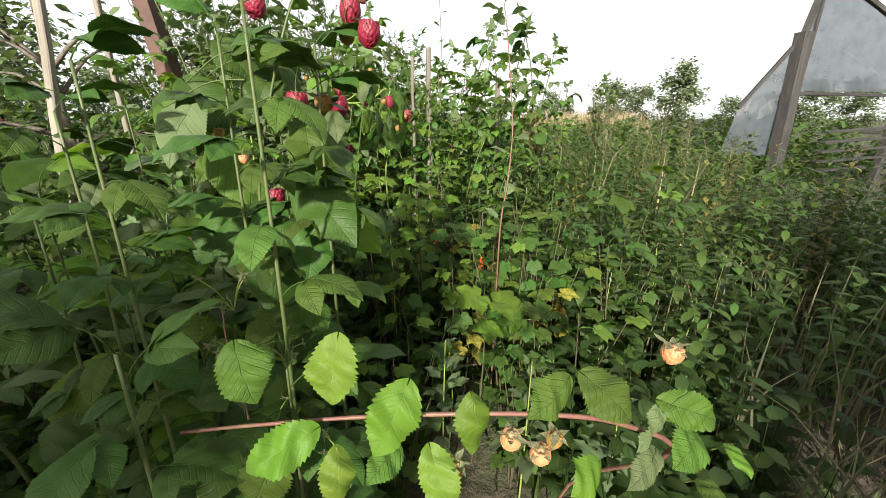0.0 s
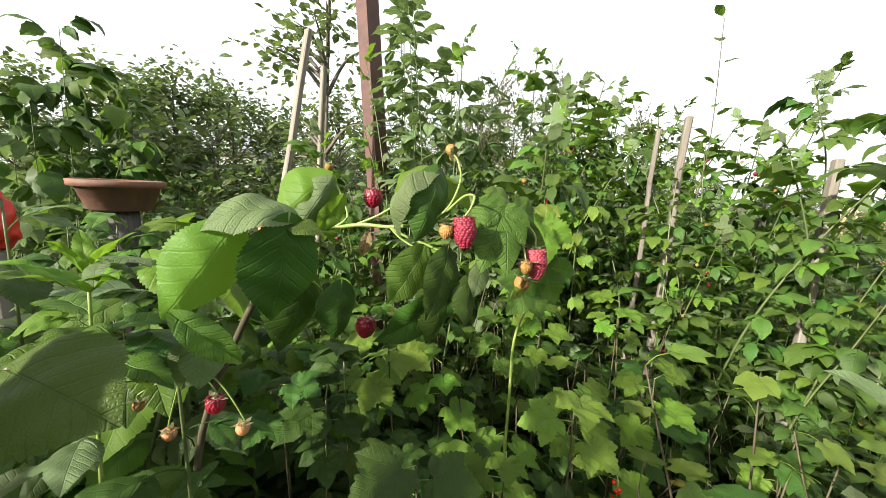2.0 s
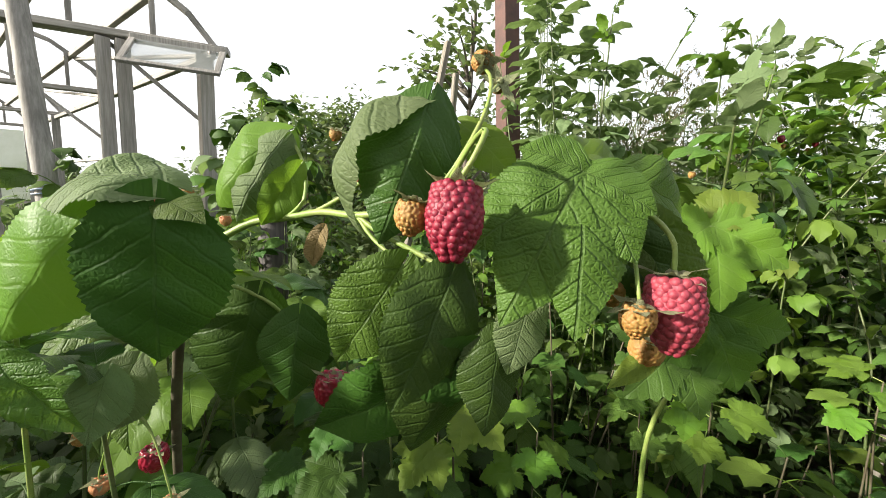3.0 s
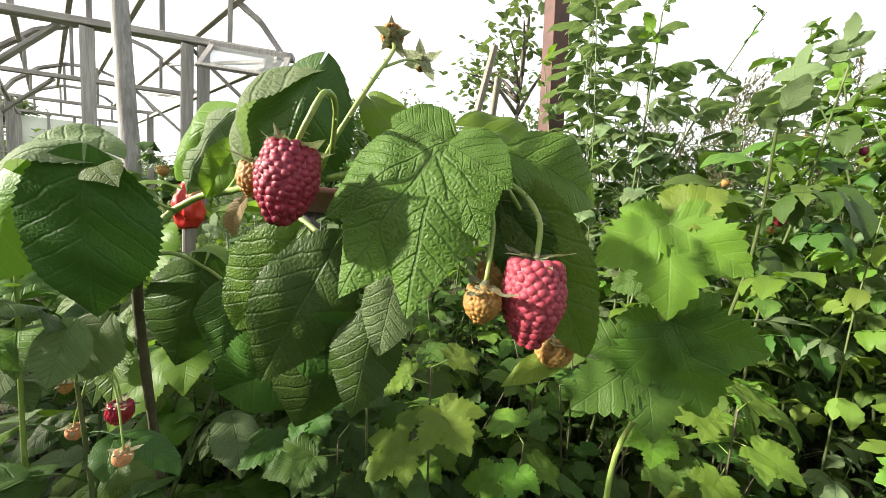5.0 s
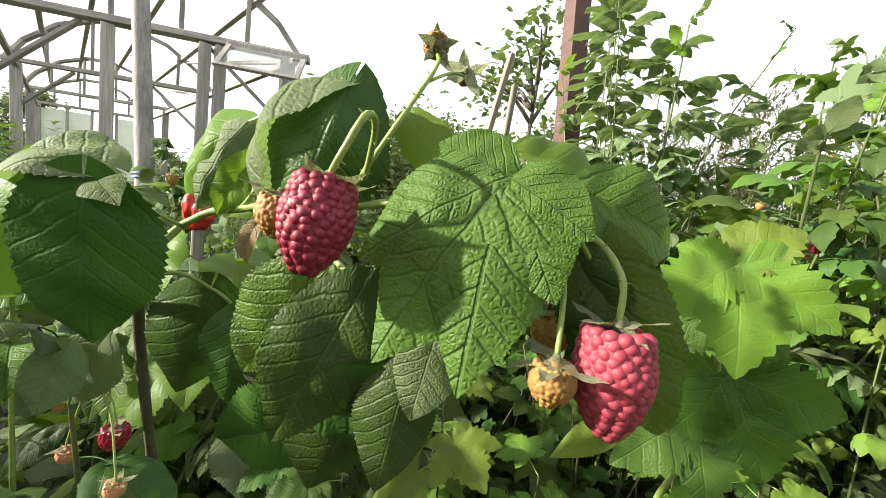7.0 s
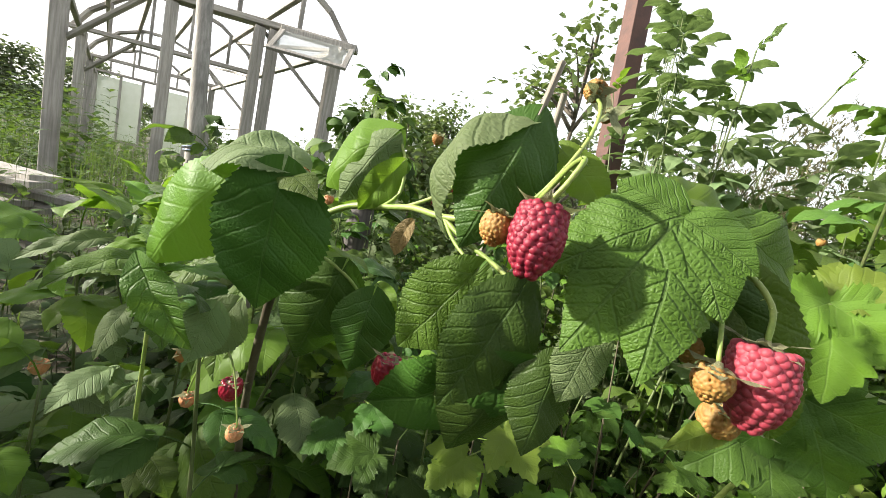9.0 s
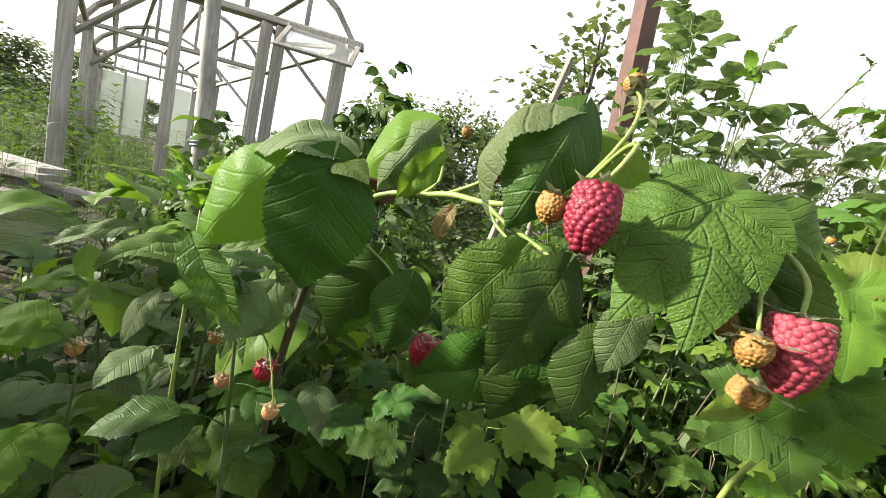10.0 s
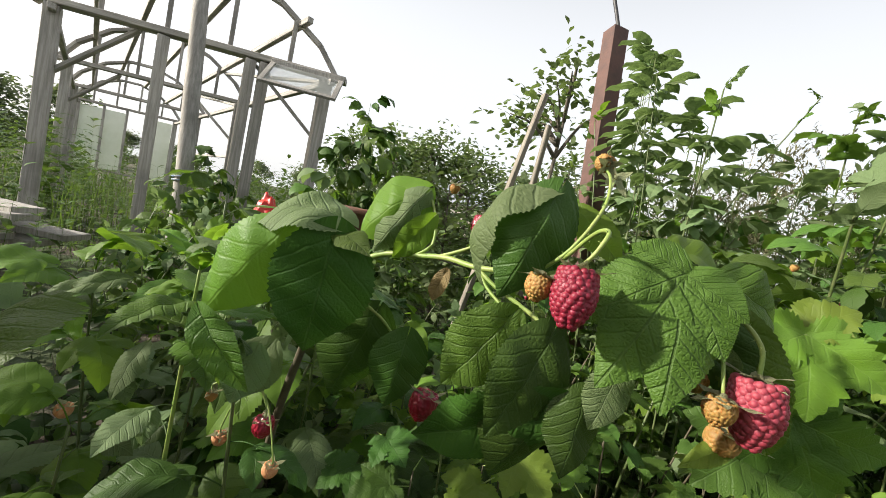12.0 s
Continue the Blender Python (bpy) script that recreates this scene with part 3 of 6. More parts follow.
# the fruiting branch in the middle of the view
def main_branch():
    c = thing("raspberry_cane", (-0.62, 1.16, 0.0), "fruiting raspberry cane with big crinkled leaves and ripe berries", "raspberry cane")
    n0, n1, n2, n3 = (-0.388, 1.108, 0.998), (-0.402, 1.124, 1.027), (-0.358, 1.149, 1.044), (-0.301, 1.160, 1.049)
    lay_stem(c, [(-0.62, 1.16, -0.03), (-0.60, 1.15, 0.4), (-0.53, 1.12, 0.75), (-0.43, 1.105, 0.95), n0], 0.0055, 0.0028, STEM_BROWN, prickles=40)
    lay_stem(c, [n0, (-0.398, 1.113, 1.013), n1], 0.0026, 0.0025, STEM, prickles=6, seed=3)
    lay_stem(c, [n1, (-0.384, 1.138, 1.039), n2, (-0.33, 1.156, 1.049), n3, (-0.27, 1.168, 1.054), (-0.235, 1.185, 1.062), (-0.205, 1.204, 1.066), (-0.188, 1.219, 1.064)], 0.0025, 0.0013, STEM, prickles=24, seed=2)
    # side stalks
    lay_stem(c, [n2, (-0.345, 1.153, 1.056), (-0.355, 1.158, 1.075), (-0.362, 1.155, 1.09)], 0.0013, 0.001, name="leaf_stalk")
    lay_stem(c, [(-0.34, 1.154, 1.047), (-0.31, 1.162, 1.062), (-0.28, 1.168, 1.085), (-0.26, 1.169, 1.102)], 0.0013, 0.001, name="leaf_stalk", seed=1)
    lay_stem(c, [n3, (-0.285, 1.163, 1.041), (-0.262, 1.169, 1.033), (-0.246, 1.173, 1.026)], 0.0015, 0.0012, name="leaf_stalk")
    lay_stem(c, [n3, (-0.288, 1.161, 1.038), (-0.268, 1.163, 1.028)], 0.0013, 0.001, name="leaf_stalk")
    lay_stem(c, [n0, (-0.388, 1.125, 0.999), (-0.382, 1.146, 0.986), (-0.375, 1.161, 0.968)], 0.0016, 0.0011, name="leaf_stalk")
    lay_stem(c, [n1, (-0.392, 1.105, 1.038), (-0.362, 1.088, 1.05)], 0.0013, 0.001, name="leaf_stalk")
    lay_stem(c, [(-0.262, 1.170, 1.056), (-0.244, 1.170, 1.073), (-0.238, 1.182, 1.098), (-0.247, 1.197, 1.118), (-0.257, 1.201, 1.127)], 0.0012, 0.0008, name="fruit_stalk", prickles=14)
    lay_stem(c, [(-0.246, 1.170, 1.068), (-0.228, 1.163, 1.083), (-0.216, 1.154, 1.084), (-0.217, 1.149, 1.074), (-0.2215, 1.147, 1.066)], 0.0012, 0.001, name="fruit_stalk", prickles=10)
    lay_stem(c, [(-0.242, 1.190, 1.108), (-0.250, 1.207, 1.118), (-0.258, 1.220, 1.122)], 0.0007, 0.0006, name="fruit_stalk")
    lay_stem(c, [(-0.205, 1.204, 1.066), (-0.180, 1.212, 1.060), (-0.167, 1.214, 1.049), (-0.164, 1.212, 1.035)], 0.0012, 0.001, name="fruit_stalk", prickles=8)
    lay_stem(c, [(-0.190, 1.209, 1.062), (-0.178, 1.203, 1.045), (-0.171, 1.195, 1.026)], 0.001, 0.0008, name="fruit_stalk")
    lay_stem(c, [(-0.185, 1.215, 1.060), (-0.178, 1.235, 1.035), (-0.177, 1.255, 1.000)], 0.001, 0.0008, name="fruit_stalk")
    # leaves
    def fl(key, mat, base, tip, normal, label="", **kw):
        return lay_leaf(c, fine_leaf("leaf", mat, seed=key, **kw), base, tip, normal, label)

    cam_n = (0.7, -0.7, 0.12)
    fl(1, LEAF_DEEP_SHADED, (-0.356, 1.084, 1.052), (-0.379, 1.086, 0.963), (0.9, -0.42, -0.15), "broad green raspberry leaf hanging in shade, its colour darkened for that", w=0.76, bend=0.35, fold=-0.04, curl=0.1, pucker=0.002)
    fl(2, LEAF_BRIGHT, (-0.398, 1.066, 1.047), (-0.431, 1.027, 0.974), (0.85, -0.5, 0.15), "light green leaf with daylight shining through", w=0.68, bend=0.6, fold=-0.2, pucker=0.004)
    fl(3, LEAF_PALE, (-0.362, 1.092, 1.060), (-0.418, 1.052, 1.043), (0.35, -0.45, 0.85), "pale crinkled leaf with deep veins", w=0.62, bend=1.5, fold=0.2, pucker=0.005)
    fl(22, LEAF, (-0.36, 1.088, 1.052), (-0.33, 1.098, 1.043), (0.5, -0.45, 0.8), w=0.6, bend=0.8, fold=0.3)
    fl(4, LEAF_BRIGHT, (-0.366, 1.150, 1.094), (-0.409, 1.126, 1.048), (0.75, -0.5, 0.45), "bright leaf arched over its stalk", w=0.85, bend=1.1, fold=-0.25, pucker=0.004)
    fl(5, LEAF_PALE, (-0.362, 1.148, 1.090), (-0.391, 1.131, 1.039), (0.8, -0.6, 0.2), w=0.62, bend=0.9, fold=-0.35)
    fl(23, LEAF_BRIGHT, (-0.352, 1.153, 1.074), (-0.375, 1.140, 1.038), (0.85, -0.5, 0.0), w=0.5, bend=0.6, fold=0.5)
    fl(6, LEAF_PALE, (-0.262, 1.167, 1.107), (-0.284, 1.154, 1.039), (-0.45, -0.75, 0.55), "raspberry leaf arched over with its tip hanging", w=0.34, bend=2.5, fold=-0.45, pucker=0.004)
    fl(24, LEAF_BRIGHT, (-0.268, 1.170, 1.106), (-0.300, 1.166, 1.075), (0.2, -0.5, 0.85), w=0.6, bend=1.2, fold=0.3)
    fl(7, LEAF_DEEP_SHADED, (-0.256, 1.166, 1.104), (-0.269, 1.150, 1.038), (0.78, -0.62, 0.1), "dark green raspberry leaf with pale marks along its veins", w=0.68, bend=0.75, fold=-0.2, pucker=0.004)
    fl(8, LEAF_BRIGHT, (-0.262, 1.195, 1.098), (-0.232, 1.206, 1.068), (0.6, -0.75, 0.25), w=0.5, bend=0.7, fold=0.3)
    v, f, uv = lobed([(12, 0.97, 0.56), (-11, 1.02, 0.58), (-38, 0.8, 0.72), (42, 0.6, 0.75), (72, 0.46, 0.85), (-98, 0.4, 0.95)], fold=-0.05, bend=0.6, curl=0.25, heart=0.1, pucker=0.0045, wave=0.035, **FINE)
    lay_leaf(c, make_mesh("leaf", v, f, LEAF, uv), (-0.196, 1.193, 1.073), (-0.197, 1.166, 1.011), (0.5, -0.8, 0.33), "large dark green lobed raspberry leaf with deep veins")
    fl(10, LEAF_BRIGHT, (-0.214, 1.218, 1.085), (-0.200, 1.256, 1.072), (0.45, -0.5, 0.75), w=0.7, bend=1.0, fold=0.45)
    fl(11, LEAF, (-0.190, 1.224, 1.073), (-0.173, 1.262, 1.057), (0.65, -0.6, 0.45), w=0.85, bend=0.7, fold=0.35)
    # most leaves hanging below take the darkened colour in place of deep shade
    fl(12, LEAF_DEEP_SHADED, (-0.244, 1.173, 1.027), (-0.253, 1.146, 0.965), (0.85, -0.52, 0.0), "crinkled green raspberry leaf, hanging, its colour darkened for shade", w=0.64, bend=0.55, fold=0.22, pucker=0.004)
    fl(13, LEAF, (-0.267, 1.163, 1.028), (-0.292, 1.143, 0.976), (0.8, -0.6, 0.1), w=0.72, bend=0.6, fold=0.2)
    fl(14, LEAF_DEEP_SHADED, (-0.236, 1.176, 0.99), (-0.303, 1.137, 0.938), (0.75, -0.6, -0.15), w=0.5, bend=0.5, fold=0.4)
    fl(15, LEAF_DEEP_SHADED, (-0.236, 1.178, 0.995), (-0.258, 1.164, 0.934), (0.85, -0.45, -0.2), w=0.9, bend=0.4, fold=-0.2)
    fl(25, LEAF_DEEP_SHADED, (-0.225, 1.185, 1.0), (-0.222, 1.175, 0.955), (0.8, -0.6, -0.1), w=0.7, bend=0.4, fold=-0.1)
    fl(16, LEAF_DEEP_SHADED, (-0.383, 1.140, 0.991), (-0.410, 1.126, 0.910), (0.88, -0.42, -0.2), w=0.74, bend=0.5, fold=-0.1, pucker=0.004)
    fl(17, LEAF_DEEP_SHADED, (-0.350, 1.152, 0.984), (-0.356, 1.148, 0.925), (0.85, -0.5, -0.2), w=0.78, bend=0.5, fold=-0.15)
    fl(26, LEAF_BRIGHT, (-0.372, 1.166, 0.985), (-0.347, 1.172, 0.972), (0.6, -0.6, 0.5), w=0.55, bend=0.6, fold=0.4)
    fl(18, LEAF, (-0.409, 1.024, 0.981), (-0.379, 1.055, 0.936), (0.85, -0.5, 0.2), w=0.42, bend=0.6, fold=0.6)
    fl(27, LEAF_PALE, (-0.438, 1.069, 0.941), (-0.434, 1.056, 0.898), (0.85, -0.5, 0.1), "pale leaf showing its silvery underside", w=0.85, bend=0.4, fold=0.2)
    fl(19, LEAF, (-0.185, 1.226, 1.058), (-0.160, 1.250, 0.992), (0.55, -0.8, 0.1), w=0.42, bend=0.9, fold=0.5)
    fl(28, LEAF_DEEP_SHADED, (-0.189, 1.222, 1.056), (-0.166, 1.232, 1.006), (0.5, -0.85, 0.1), w=0.45, bend=0.6, fold=0.4)
    fl(20, LEAF_DRY, (-0.320, 1.151, 1.041), (-0.325, 1.148, 1.019), (0.6, -0.7, 0.2), "small withered leaf", w=0.5, bend=1.2, fold=0.6)
    fl(21, LEAF_PALE, (-0.212, 1.187, 1.022), (-0.218, 1.184, 0.983), cam_n, w=0.6, bend=0.6, fold=0.2)
    fl(29, LEAF_LIME, (-0.176, 1.262, 0.985), (-0.190, 1.234, 0.969), (0.5, -0.5, 0.7), "small pale withered leaf under the fruit", w=0.36, bend=0.7, fold=0.3)
    # fruit
    big_berry(c, BERRY_RED, (-0.2215, 1.1465, 1.064), (-0.15, 0.22, 1), 0.0096, 0.0258, 1, BERRY_LABEL["red"], 13)
    big_berry(c, BERRY_PINK, (-0.1638, 1.2115, 1.0335), (-0.1, 0.08, 1), 0.0104, 0.0288, 2, BERRY_LABEL["pink"], 14)
    hang_berry(c, "gold", (-0.234, 1.138, 1.058), (0.1, 0.05, 1), 0.92, 0, 2)
    hang_berry(c, "gold", (-0.1705, 1.194, 1.024), (0.05, 0.0, 1), 0.92, 40, 0)
    hang_berry(c, "gold", (-0.178, 1.257, 0.993), (0.2, 0.1, 1), 1.25, 80, 1)
    hang_berry(c, "gold", (-0.190, 1.218, 1.028), (-0.3, 0.1, 1), 0.95, 20, 2)
    hang_berry(c, "gold", (-0.252, 1.199, 1.127), (0.85, -0.45, -0.3), 0.8, 0, 2, 0.8)
    hang_berry(c, "gold", (-0.258, 1.221, 1.124), (0.7, -0.4, 0.5), 0.55, 0, 1, 1.7)
    hang_berry(c, "dark", (-0.246, 1.190, 0.988), (0.1, 0, 1), 1.0, 0, 0)
    hang_berry(c, "dark", (-0.326, 1.162, 0.949), (0.0, 0.1, 1), 1.05, 30, 1)
    hang_berry(c, "dark", (-0.340, 1.195, 1.083), (0, 0.1, 1), 1.0, 30, 1)
    hang_berry(c, "dark", (-0.190, 1.232, 1.052), (0, 0.1, 1), 0.9, 70, 0)
    hang_berry(c, "gold", (-0.458, 1.121, 1.057), (0, 0, 1), 0.6, 0, 0)
    hang_berry(c, "peach", (-0.441, 1.140, 1.039), (0, 0, 1), 0.45, 0, 2)
    hang_berry(c, "gold", (-0.411, 1.214, 1.111), (0.3, 0, 1), 0.7, 0, 1)
    return c


main_branch()


# a young currant with big lobed leaves beside the branch
def young_currant():
    c = thing("currant_shoot", (-0.19, 1.38, 0.0), "young currant shoot with bright green lobed leaves", "currant")
    top = (-0.170, 1.345, 1.051)
    lay_stem(c, [(-0.19, 1.38, -0.03), (-0.195, 1.39, 0.45), (-0.199, 1.404, 0.75), (-0.199, 1.404, 0.860), (-0.177, 1.406, 0.938), (-0.172, 1.36, 1.0), top], 0.0029, 0.0014, STEM)
    kw = dict(teeth=9, tooth=0.14, nu=10, nv=45, pucker=0.007, veins=6.0, fold=0.16, bend=0.7, curl=0.1, heart=0.04, wave=0.03, peak=0.95)
    def lob(mat, base, tip, normal, label="", lobes=((0, 1.0, 0.64), (54, 0.85, 0.68), (-54, 0.85, 0.68), (108, 0.5, 0.7), (-108, 0.5, 0.7))):
        v, f, uv = lobed(lobes, **kw)
        lay_leaf(c, make_mesh("leaf", v, f, mat, uv), base, tip, normal, label)
    lob(LEAF_BRIGHT, top, (-0.157, 1.329, 0.998), (0.42, -0.85, 0.3), "bright green lobed currant leaf")
    lob(LEAF_LIME, (-0.173, 1.350, 1.053), (-0.150, 1.368, 1.073), (0.3, -0.6, 0.7), "", ((0, 1.0, 0.8), (45, 0.8, 0.6), (-45, 0.7, 0.6)))
    lob(LEAF_BRIGHT, (-0.174, 1.347, 1.050), (-0.203, 1.361, 1.055), (0.5, -0.6, 0.6), "", ((0, 1.0, 0.6), (50, 0.7, 0.5), (-50, 0.7, 0.5)))
    lob(LEAF_CURRANT, (-0.168, 1.372, 0.988), (-0.144, 1.388, 0.928), (0.4, -0.85, 0.2))
    lob(LEAF_CURRANT, (-0.182, 1.375, 0.955), (-0.205, 1.330, 0.920), (0.5, -0.6, 0.55))
    lob(LEAF_CURRANT, (-0.186, 1.380, 1.015), (-0.210, 1.372, 0.999), (0.5, -0.75, 0.4))
    lob(LEAF_BRIGHT, (-0.176, 1.41, 0.89), (-0.173, 1.403, 0.865), (0.4, -0.6, 0.6))
    return c


young_currant()


def rasp_cane(seed, h, leaves, fruit=0, woody=False, pool=None):
    """A raspberry cane with its own leaves, built at the origin."""
    rng = random.Random(seed)
    c = thing("raspberry_cane", (0, 0, 0), "leafy green raspberry cane, densely grown with drooping leaves", "raspberry cane", "raspberry canes of the patch")
    lean = Vector((rng.uniform(-0.14, 0.14), rng.uniform(-0.14, 0.14)))
    pts = [(0, 0, -0.05)]
    for k in range(1, 6):
        t = k / 5
        pts.append((lean.x * t * t * h * 1.5 + rng.uniform(-0.012, 0.012), lean.y * t * t * h * 1.5 + rng.uniform(-0.012, 0.012), h * (t - 0.08 * t * t * t)))
    lay_stem(c, pts, 0.0055, 0.002, STEM_BROWN if woody else STEM_CANE, sides=5)
    line = smooth_line(pts, 10)
    turn = rng.uniform(0, 360)
    for k in range(leaves):
        t = 0.14 + 0.86 * (k / (leaves - 1)) ** 0.85
        q = line[min(len(line) - 1, int(t * (len(line) - 1)))]
        turn += 137.5 + rng.uniform(-20, 20)
        top = t > 0.94
        me = rng.choice(TRI_TOP if top else pool or TRI)
        s = rng.uniform(0.85, 1.2) * (1.0 if not top else 1.0)
        part("leaf", me, c, shift(*q) @ spin("Z", turn) @ spin("X", rng.uniform(-5, 35) + (35 if top else 0)) @ Matrix.Scale(s, 4))
    for k in range(fruit):
        t = rng.uniform(0.72, 0.98)
        q = line[int(t * (len(line) - 1))]
        a = rng.uniform(0, 6.28)
        hang_berry(c, rng.choice(("red", "gold", "gold", "peach")) if k else "red", (q[0] + 0.05 * math.cos(a), q[1] + 0.05 * math.sin(a), q[2] - 0.02), (rng.uniform(-0.3, 0.3), rng.uniform(-0.3, 0.3), 1), 0.8)
    return c


def currant_bush(seed, h, stems=5, leaves=9, lime=0.3):
    """A currant bush with several stems, built at the origin."""
    rng = random.Random(seed)
    c = thing("currant_bush", (0, 0, 0), "low currant bush with lobed green leaves", "currant bush", "currant bushes under the canes")
    for k in range(stems):
        a = 6.28 * k / stems + rng.uniform(-0.4, 0.4)
        r = rng.uniform(0.1, 0.3) * h
        hh = h * rng.uniform(0.75, 1.05)
        pts = [(0.02 * math.cos(a), 0.02 * math.sin(a), -0.03), (r * 0.4 * math.cos(a), r * 0.4 * math.sin(a), hh * 0.5), (r * math.cos(a), r * math.sin(a), hh)]
        lay_stem(c, pts, 0.004, 0.0015, STEM_BROWN, sides=5)
        line = smooth_line(pts, 10)
        turn = rng.uniform(0, 360)
        for j in range(leaves):
            t = 0.25 + 0.75 * j / (leaves - 1)
            turn += 137.5 + rng.uniform(-20, 20)
            me = CUR[3] if t > 0.9 and rng.random() < lime else rng.choice(CUR[:3] + [CUR[4]])
            part("leaf", me, c, shift(*line[int(t * (len(line) - 1))]) @ spin("Z", turn) @ spin("X", rng.uniform(-10, 35)) @ Matrix.Scale(rng.uniform(0.8, 1.35), 4))
    return c


PATH = [np.array(m.translation) for _, m in ROWS]


def clear(x, y, r):
    return min(math.hypot(x - p[0], y - p[1]) for p in PATH) > r


def strew(protos, places):
    """Copies of the first plants at places: (x, y, turn, scale). The first ones are moved to the first places."""
    for i, (x, y, turn, s) in enumerate(places):
        m = shift(x, y, 0) @ spin("Z", turn) @ Matrix.Scale(s, 4)
        if i < len(protos):
            protos[i].matrix_basis = m
        else:
            base = protos[i % len(protos)]
            keep = base.scale.copy()
            base.scale = (1, 1, 1)
            copy_thing(base, m)
            base.scale = keep


def scatter(n, x0, x1, y0, y1, gap, seed, s0=0.85, s1=1.15, away=0.45, rule=None):
    rng = random.Random(seed)
    out = []
    for _ in range(n * 60):
        x, y = rng.uniform(x0, x1), rng.uniform(y0, y1)
        if clear(x, y, away) and (rule is None or rule(x, y)) and all(math.hypot(x - q[0], y - q[1]) > gap for q in out):
            out.append((x, y, rng.uniform(0, 360), rng.uniform(s0, s1)))
            if len(out) == n:
                break
    return out


# the bank of raspberry canes behind
tall = [rasp_cane(100 + k, 1.08 + 0.08 * k, 21, 3 if k % 3 == 0 else 0) for k in range(6)]
bank = scatter(134, -2.4, 1.15, 1.75, 4.6, 0.13, 5, 0.92, 1.14, 0.7, lambda x, y: not (-1.9 < x < -0.2 and y < 1.75 + 0.25 * -x) and not (x > -0.25 and y < 2.2))
strew(tall, [(x, y, a, f * (0.84 if x < -1.2 else (1.14 if x > -0.3 and y > 2.5 else 1.0))) for x, y, a, f in bank if y < 4.0] + [(0.5, 2.1, 40, 0.92), (0.42, 1.98, 160, 0.82), (0.22, 2.3, 290, 0.82), (0.13, 2.42, 80, 0.84), (0.63, 2.16, 210, 0.9), (0.31, 2.2, 10, 0.82)])
# taller ones that break the skyline
high = [rasp_cane(120 + k, 1.26 + 0.04 * k, 24, pool=[TRI[4], TRI[0], TRI[6]]) for k in range(2)]
strew(high, [(-0.50, 4.03, 0, 1.79), (-0.19, 3.78, 77, 1.61), (0.07, 4.44, 154, 1.79), (0.27, 3.79, 231, 1.45), (0.62, 4.47, 308, 1.55), (0.87, 4.20, 25, 1.40), (1.55, 3.54, 102, 1.46), (0.76, 3.50, 179, 1.49), (2.43, 3.38, 256, 1.20), (0.10, 3.34, 333, 1.54), (-0.22, 3.73, 50, 1.57)])
# lower canes and shoots beside the branch
short = [rasp_cane(140 + k, 0.7 + 0.05 * k, 14, 2 if k == 1 else 0) for k in range(4)]
strew(short, scatter(54, -2.6, -0.55, 0.2, 1.95, 0.16, 8, 0.85, 1.12, 0.4, lambda x, y: not (x < -0.7 and y < 0.8)))
bushes = [currant_bush(170 + k, 0.56 + 0.08 * k) for k in range(4)]
strew(bushes, scatter(20, -0.95, 0.75, 1.2, 2.1, 0.17, 9, 0.85, 1.1, 0.3, lambda x, y: not (-0.85 < x < -0.28 and y < 1.7)) + [(-0.12, 1.24, 20, 0.95), (-0.2, 1.42, 130, 1.0), (0.02, 1.32, 250, 0.9), (0.12, 1.06, 60, 0.8), (0.3, 0.95, 140, 0.85), (0.32, 1.2, 10, 0.95), (0.5, 1.05, 200, 0.9), (0.2, 1.45, 90, 1.0), (0.42, 1.45, 30, 1.05), (-0.22, 1.02, 300, 0.7), (0.05, 0.86, 220, 0.62), (-0.3, 0.86, 120, 0.65), (0.6, 1.3, 70, 1.0)])


# finer plants close to the camera's way
TRI_FINE = []
for i, m in enumerate((LEAF, LEAF_DEEP_SHADED, LEAF_PALE, LEAF, LEAF_BRIGHT)):
    rng = random.Random(60 + i)
    p = Pile()
    p.add(tube([(0, 0, 0), (0, 0.03, 0.008), (0, 0.055, 0.006), (0, 0.075, 0)], 0.0013, 0.0009, 5, 2))
    for turn, ln, y, dr in ((0, 0.1, 0.075, 40), (58, 0.075, 0.055, 35), (-58, 0.075, 0.055, 35)):
        q = blade(w=0.62 + 0.08 * rng.random(), fold=0.3, bend=0.6 + 0.6 * rng.random(), curl=0.3, teeth=18, tooth=0.05, nu=8, nv=54, pucker=0.003, wave=0.03, seed=i * 7 + turn)
        p.add(q, shift(0, y, 0.001) @ spin("Z", turn + rng.uniform(-10, 10)) @ spin("X", -dr - rng.uniform(-15, 20)) @ spin("Y", rng.uniform(-20, 20)) @ Matrix.Scale(ln * rng.uniform(0.9, 1.1), 4))
    TRI_FINE.append(p.mesh("raspberry_leaf", m))


# mostly shade-darkened leaves, for canes standing in the dim of the row
SHADED_FINE = [TRI_FINE[1], TRI_FINE[0], TRI_FINE[1]]
# pale and young leaves, also lightening the canes where sun should fall
LIGHT_FINE = [TRI_FINE[2], TRI_FINE[4], TRI_FINE[4], TRI_FINE[0]]
TRI_FINE = TRI_FINE[:4]


